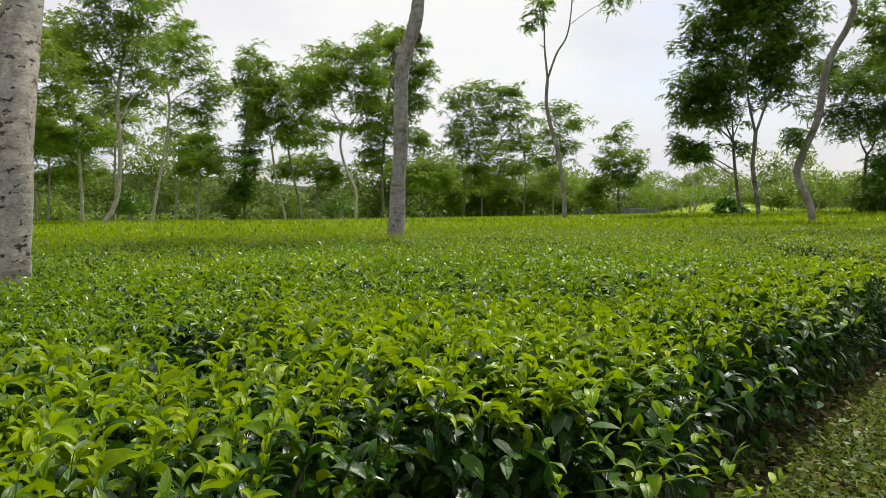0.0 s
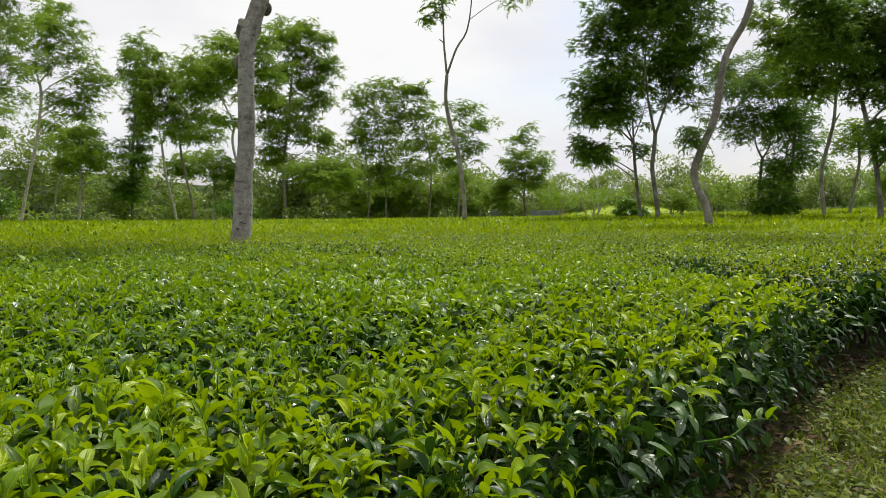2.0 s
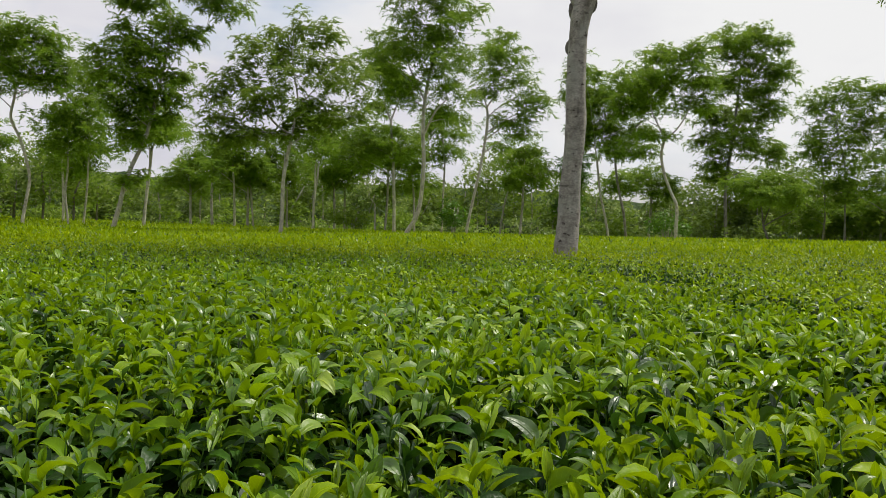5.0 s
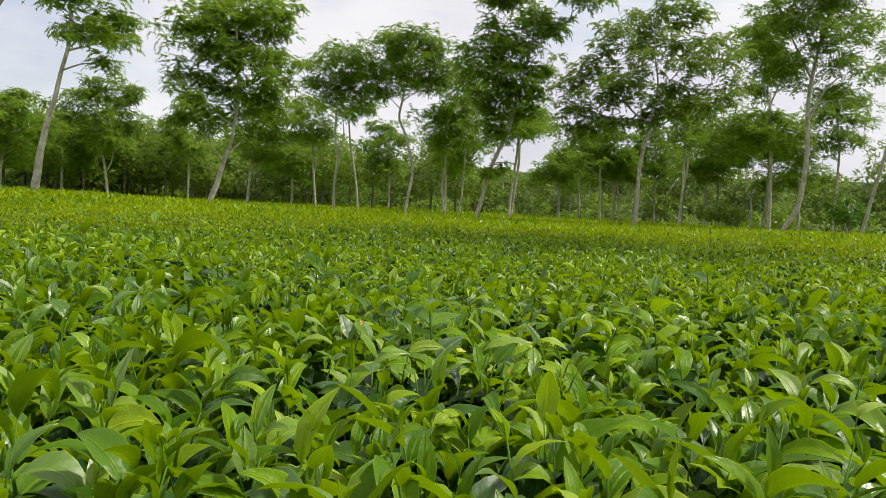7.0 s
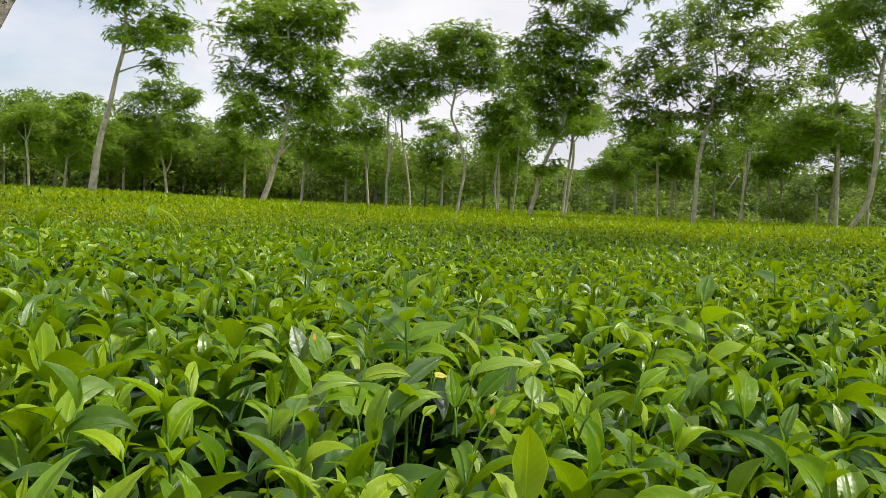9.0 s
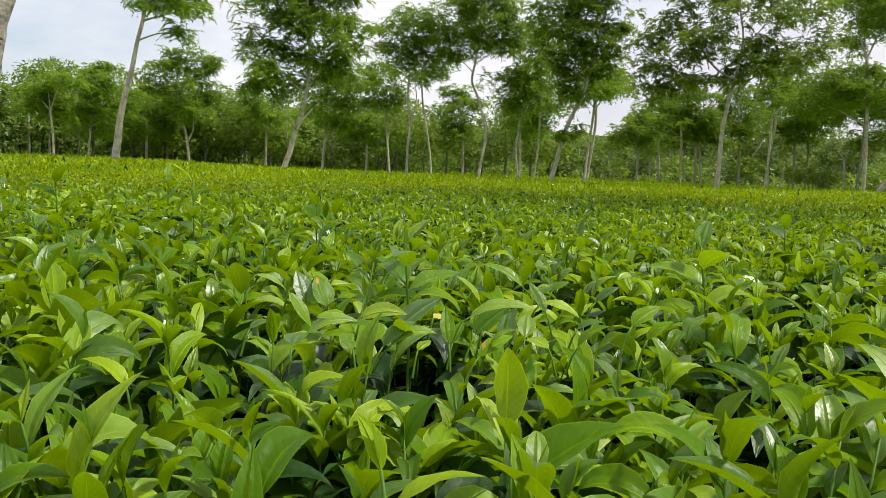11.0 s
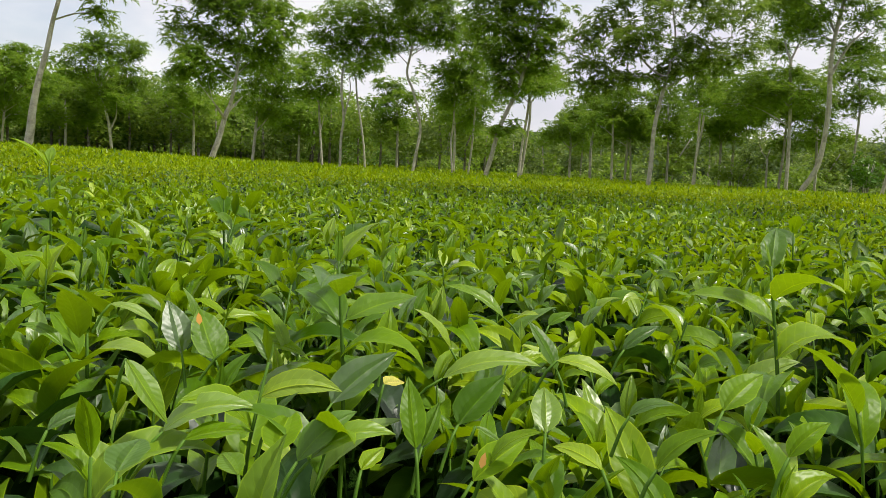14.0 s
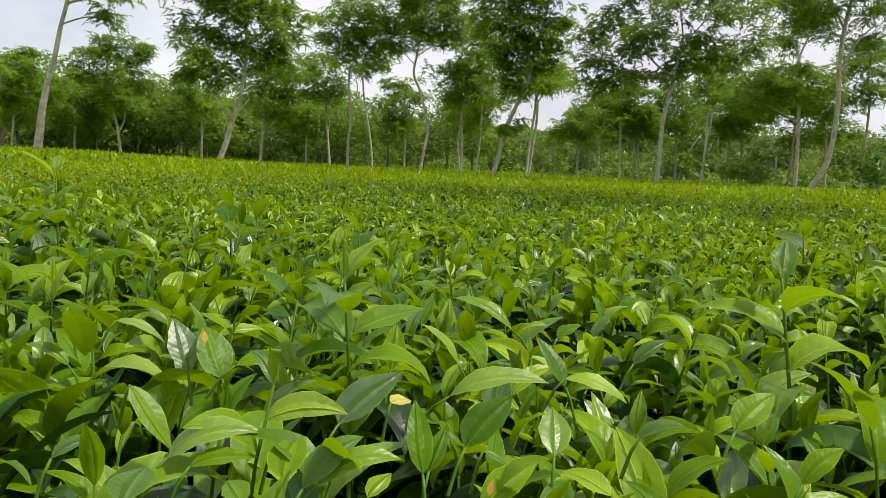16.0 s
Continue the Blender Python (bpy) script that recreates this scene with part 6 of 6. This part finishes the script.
# ---- far low slabs ----
# added slabs stand in for an unidentified blue-grey patch beyond the field
def far_slab(x, y, turn, length, tall):
    h = Heap()
    n = 10
    for i in range(n + 1):
        s = -length / 2 + length * i / n
        t = tall + 0.05 * noise.noise(Vector((s, 1.0, 0)))
        h.add([(s, -0.12, -0.2), (s, -0.12, t - 0.03), (s, -0.09, t), (s, 0.09, t), (s, 0.12, t - 0.03), (s, 0.12, -0.2)], [])
    h.f = [(i * 6 + k, i * 6 + k + 1, i * 6 + k + 7, i * 6 + k + 6) for i in range(n) for k in range(5)]
    h.f += [tuple(range(6))[::-1], tuple(range(n * 6, n * 6 + 6))]
    h.i = [0] * len(h.f)
    ob = tagged(new("low_wall", h.mesh("low_wall", [SLAB_GREY], False)), "low blue-grey slab standing in for an unclear patch beyond the tea", "wall")
    ob.matrix_world = Matrix.Translation((x, y, rise(x, y))) @ Matrix.Rotation(radians(turn), 4, "Z")
    return ob


shrub(19.6, 43.8, 1.95, 3.45, SHRUB_LEAF, 'bright yellow-green rounded shrub beyond the tea', 500)
shrub(19.7, 50.2, 1.14, 2.56, SHRUB_LEAF, 'low light green shrub beyond the tea', 501)
shrub(17.5, 33.7, 1.05, 2.12, DARK_LEAF, 'low dark shrub under the trees', 502)
shrub(13.2, 39.8, 0.87, 1.58, IVY_LEAF, 'low dark bush at the field edge', 503)
shrub(17.7, 63.5, 2.80, 4.22, TREE_LEAF, 'rounded green bush beyond the tea', 504)
shrub(15.5, 66.1, 2.41, 4.15, TREE_LEAF, 'rounded green bush beyond the tea', 505)
shrub(-32.5, 53.0, 1.75, 2.89, SHRUB_LEAF, 'bright green rounded shrub before the woods', 506)
shrub(-11.0, 64.7, 1.64, 2.93, IVY_LEAF, 'dark dense bush before the woods', 507)
shrub(-24.4, 54.5, 1.31, 3.42, IVY_LEAF, 'dark dense bush before the woods', 508)
far_slab(11.8, 82.6, -10, 2.6, 1.83)
far_slab(18.6, 85.5, -14, 3.2, 1.6)


# ---- single shoots and marked leaves that stand out ----
def nearest_bush(x, y):
    return min(BUSHES, key=lambda q: math.hypot(q[0] - x, q[1] - y))[2]


def tall_shoot(x, y, top, lean, seed):
    """A shoot that stands clear of the plucked top."""
    g = random.Random(seed)
    bush = nearest_bush(x, y)
    h = Heap()
    tall = top - 0.70
    tube(h, smooth_path([(0, 0, 0), (lean * 0.3, 0.004, tall * 0.5), (lean, 0, tall)], 4), np.linspace(0.0028, 0.0014, 9), 6)
    leaves(h, [(lean, 0, tall - 0.004)], g.uniform(0, 6), 1.3, 0.034, 0.009, 0.1, rows=COARSE, index=1)
    sh = part("shoot", h.mesh("shoot", [STEM_GREEN, TEA_YOUNG]), bush, "tall young shoot above the plucked top")
    sh.matrix_basis = bush.matrix_world.inverted() @ Matrix.Translation((x, y, 0.70))
    turn = g.uniform(0, 6.28)
    for w in range(6):
        f = 0.46 + 0.105 * w
        lf = part("leaf", LEAF_SHAPES[(0, 2, 0, 1, 1, 3)[w]], sh)
        lf.matrix_basis = Matrix.Translation((lean * f * f, 0, tall * f)) @ Matrix.Rotation(turn + GOLD * w, 4, "Z") @ Matrix.Scale(g.uniform(0.9, 1.15), 4)


tall_shoot(-0.12, 6.27, 0.972, 0.02, 1)
tall_shoot(0.03, 7.28, 0.968, -0.01, 2)
tall_shoot(-1.62, 6.03, 1.02, 0.03, 3)
tall_shoot(-0.62, 6.30, 0.955, -0.02, 4)
tall_shoot(-2.30, 5.35, 1.03, 0.02, 5)
tall_shoot(0.353, 6.03, 0.975, -0.02, 9)
tall_shoot(0.551, 6.426, 0.985, -0.03, 10)
tall_shoot(-0.42, 5.88, 1.035, 0.02, 6)
tall_shoot(-0.75, 5.63, 1.02, -0.02, 7)
tall_shoot(-0.49, 6.19, 0.985, 0.01, 8)


def placed_leaf(base, tip, share, arch, label="", mark=None, leaf_colour=None):
    """A single tea leaf from its base to its tip on a bent stalk; share: width over length."""
    base, tip = Vector(base), Vector(tip)
    bush = nearest_bush(base.x, base.y)
    span = tip - base
    az, level = math.atan2(span.y, span.x), math.hypot(span.x, span.y)
    length = span.length * (arch / 2) / math.sin(arch / 2)
    # the blade tips its face towards the open side of the hedge
    roll = 0.42 * math.sin(az - 2.55) * -1.0 * level / span.length
    h, st = Heap(), Heap()
    leaves(h, [(0, 0, 0)], az, math.atan2(span.z, level) + arch / 2, length, length * share, arch, roll, 0.3, CLOSE, full=True)
    lf = part("leaf", h.mesh("leaf", [leaf_colour or TEA_YOUNG]), bush, label)
    lf.matrix_basis = bush.matrix_world.inverted() @ Matrix.Translation(base)
    tube(st, [(-0.35 * span.x, -0.35 * span.y, -0.030), (-0.16 * span.x, -0.16 * span.y, -0.010), (0, 0, 0)], [0.0015, 0.0013, 0.0010], 5)
    part("stalk", st.mesh("stalk", [STEM_GREEN]), lf)
    if mark:
        m0, m1 = Vector(mark[0]) - base, Vector(mark[1]) - base
        d, s = m1 - m0, Heap()
        leaves(s, [tuple(m0)], math.atan2(d.y, d.x), math.atan2(d.z, math.hypot(d.x, d.y)), d.length, d.length * 0.5, 0.05, 0.0, 0.1, COARSE)
        part("scorch_mark", s.mesh("scorch_mark", [SPOT]), lf, "orange scorch mark")


placed_leaf((0.481, 5.834, 0.887), (0.499, 5.892, 0.899), 0.36, 1.2)
placed_leaf((0.499, 5.843, 0.886), (0.503, 5.886, 0.888), 0.36, 0.5)
placed_leaf((0.471, 5.813, 0.935), (0.495, 5.828, 0.895), 0.34, 0.3)
placed_leaf((0.557, 5.895, 0.883), (0.557, 5.94, 0.906), 0.42, 0.9)
placed_leaf((0.557, 5.904, 0.883), (0.582, 5.951, 0.897), 0.34, 1.3)
placed_leaf((0.461, 5.965, 0.883), (0.446, 6.022, 0.917), 0.5, 0.2)
placed_leaf((0.173, 6.124, 0.881), (0.179, 6.214, 0.907), 0.45, 0.4)
placed_leaf((0.442, 6.08, 0.885), (0.496, 6.147, 0.898), 0.3, 1.0)
placed_leaf((0.551, 6.02, 0.886), (0.537, 6.068, 0.915), 0.5, 0.2)
placed_leaf((0.573, 5.971, 0.884), (0.543, 5.979, 0.924), 0.35, 0.2)
placed_leaf((0.571, 5.977, 0.884), (0.563, 6.0, 0.908), 0.4, 0.3)
placed_leaf((0.491, 5.901, 0.883), (0.5, 5.921, 0.91), 0.3, 0.4)
placed_leaf((0.309, 5.936, 0.895), (0.336, 6.004, 0.882), 0.3, 1.2)
placed_leaf((0.132, 5.869, 0.907), (0.143, 5.916, 0.882), 0.3, 0.8)
placed_leaf((0.268, 5.905, 0.883), (0.236, 5.902, 0.928), 0.5, 0.3)
placed_leaf((0.54, 5.889, 0.884), (0.504, 5.907, 0.899), 0.6, 0.2)
placed_leaf((0.17, 6.082, 0.88), (0.158, 6.126, 0.926), 0.4, 0.2)
placed_leaf((0.341, 6.079, 0.883), (0.321, 6.104, 0.923), 0.45, 0.3)
placed_leaf((0.359, 6.146, 0.886), (0.337, 6.114, 0.927), 0.3, 0.7)
placed_leaf((0.263, 6.29, 0.89), (0.219, 6.232, 0.924), 0.3, 0.9)
placed_leaf((0.485, 6.174, 0.893), (0.45, 6.165, 0.932), 0.35, 0.3)
placed_leaf((0.333, 6.3, 0.894), (0.335, 6.331, 0.908), 0.5, 0.4)
placed_leaf((0.521, 6.139, 0.914), (0.558, 6.174, 0.898), 0.32, 0.9)
placed_leaf((0.602, 6.057, 0.891), (0.573, 6.084, 0.912), 0.5, 0.3)
placed_leaf((0.674, 6.037, 0.895), (0.637, 6.028, 0.897), 0.4, 0.8)
placed_leaf((0.591, 6.005, 0.9), (0.603, 6.02, 0.888), 0.24, 0.3)
placed_leaf((0.622, 5.994, 0.887), (0.643, 6.017, 0.912), 0.35, 1.0)
placed_leaf((0.586, 5.924, 0.883), (0.575, 5.946, 0.89), 0.5, 0.3)
placed_leaf((0.546, 5.793, 0.891), (0.51, 5.813, 0.895), 0.6, 0.3)
placed_leaf((0.565, 5.855, 0.885), (0.533, 5.855, 0.887), 0.5, 0.3)
placed_leaf((0.328, 5.985, 0.882), (0.312, 5.973, 0.935), 0.3, 0.3)
placed_leaf((0.243, 6.099, 0.882), (0.26, 6.131, 0.902), 0.35, 1.0)
placed_leaf((0.143, 5.97, 0.88), (0.151, 6.025, 0.887), 0.35, 0.9)
placed_leaf((0.619, 6.12, 0.899), (0.636, 6.146, 0.91), 0.34, 1.0)
placed_leaf((0.698, 6.057, 0.9), (0.717, 6.084, 0.926), 0.36, 1.0)
placed_leaf((0.661, 6.168, 0.909), (0.659, 6.214, 0.93), 0.45, 0.4)
placed_leaf((0.746, 6.11, 0.915), (0.755, 6.138, 0.933), 0.42, 0.8)
placed_leaf((0.226, 5.811, 0.888), (0.212, 5.776, 0.908), 0.36, 1.0)
placed_leaf((0.469, 5.768, 0.894), (0.463, 5.798, 0.898), 0.38, 1.1)
placed_leaf((0.472, 6.273, 0.9), (0.486, 6.311, 0.922), 0.4, 0.6)
placed_leaf((0.296, 5.928, 0.881), (0.261, 5.914, 0.923), 0.62, 0.2, label="glossy bluish-green leaf with an orange scorch mark", mark=((0.288, 5.915, 0.913), (0.284, 5.915, 0.924)))
placed_leaf((0.623, 5.981, 0.879), (0.624, 6.029, 0.898), 0.42, 0.5, label="glossy green leaf with an orange scorch mark", mark=((0.629, 5.982, 0.889), (0.627, 5.986, 0.898)))
placed_leaf((0.443, 6.021, 0.887), (0.438, 6.043, 0.885), 0.7, 0.3, label="yellowed tea leaf", leaf_colour=YELLOW_LEAF)


def flank_sprig(points, count):
    """A thin branch with bright leaves that pushes out of the shaded flank of a bush."""
    bush = nearest_bush(points[0][0], points[0][1] + 0.3)
    path = smooth_path([(points[0][0] - 0.04, points[0][1] + 0.12, points[0][2] - 0.05)] + points, 5)
    base = Vector(path[0])
    h = Heap()
    tube(h, [tuple(Vector(q) - base) for q in path], np.linspace(0.0034, 0.0013, len(path)), 6)
    sp = part("sprig", h.mesh("sprig", [STEM_GREEN]), bush, "bright young sprig out of the dark flank")
    sp.matrix_basis = bush.matrix_world.inverted() @ Matrix.Translation(base)
    g = random.Random(count + len(bush.children))
    for k in range(count):
        f = 0.3 + 0.7 * k / (count - 1)
        q = Vector(path[round(f * (len(path) - 1))]) - base
        lf = part("leaf", LEAF_SHAPES[4 if k == count - 1 else 3 if k > count - 3 else g.choice((0, 1, 2, 3))], sp)
        lf.matrix_basis = Matrix.Translation(q) @ Matrix.Rotation(g.uniform(0, 6.28), 4, "Z") @ Matrix.Rotation(g.uniform(-0.3, 0.5), 4, "Y") @ Matrix.Scale(g.uniform(0.65, 0.95), 4)


flank_sprig([(-0.14, 1.486, 0.557), (-0.161, 1.539, 0.635), (-0.187, 1.491, 0.731)], 7)
flank_sprig([(0.047, 1.556, 0.533), (0.092, 1.597, 0.65), (0.15, 1.531, 0.716), (0.226, 1.562, 0.771)], 9)
flank_sprig([(0.011, 1.685, 0.512), (0.202, 1.693, 0.541), (0.315, 1.607, 0.6), (0.366, 1.642, 0.647)], 9)
flank_sprig([(0.098, 1.585, 0.577), (0.202, 1.61, 0.647), (0.264, 1.539, 0.718)], 8)
flank_sprig([(0.132, 1.577, 0.702), (0.19, 1.614, 0.801), (0.186, 1.563, 0.888)], 7)
flank_sprig([(-0.083, 1.498, 0.818), (-0.026, 1.539, 0.854), (0.034, 1.477, 0.843)], 6)
flank_sprig([(0.105, 1.563, 0.827), (0.173, 1.598, 0.85), (0.203, 1.537, 0.885)], 6)
flank_sprig([(0.638, 2.342, 0.633), (0.717, 2.365, 0.695), (0.75, 2.299, 0.746)], 7)
flank_sprig([(0.002, 1.483, 0.641), (-0.017, 1.538, 0.667), (-0.04, 1.491, 0.696)], 5)
flank_sprig([(0.491, 1.969, 0.393), (0.571, 1.993, 0.413), (0.598, 1.929, 0.463)], 6)
flank_sprig([(1.418, 3.315, 0.715), (1.494, 3.333, 0.754), (1.525, 3.262, 0.772)], 6)
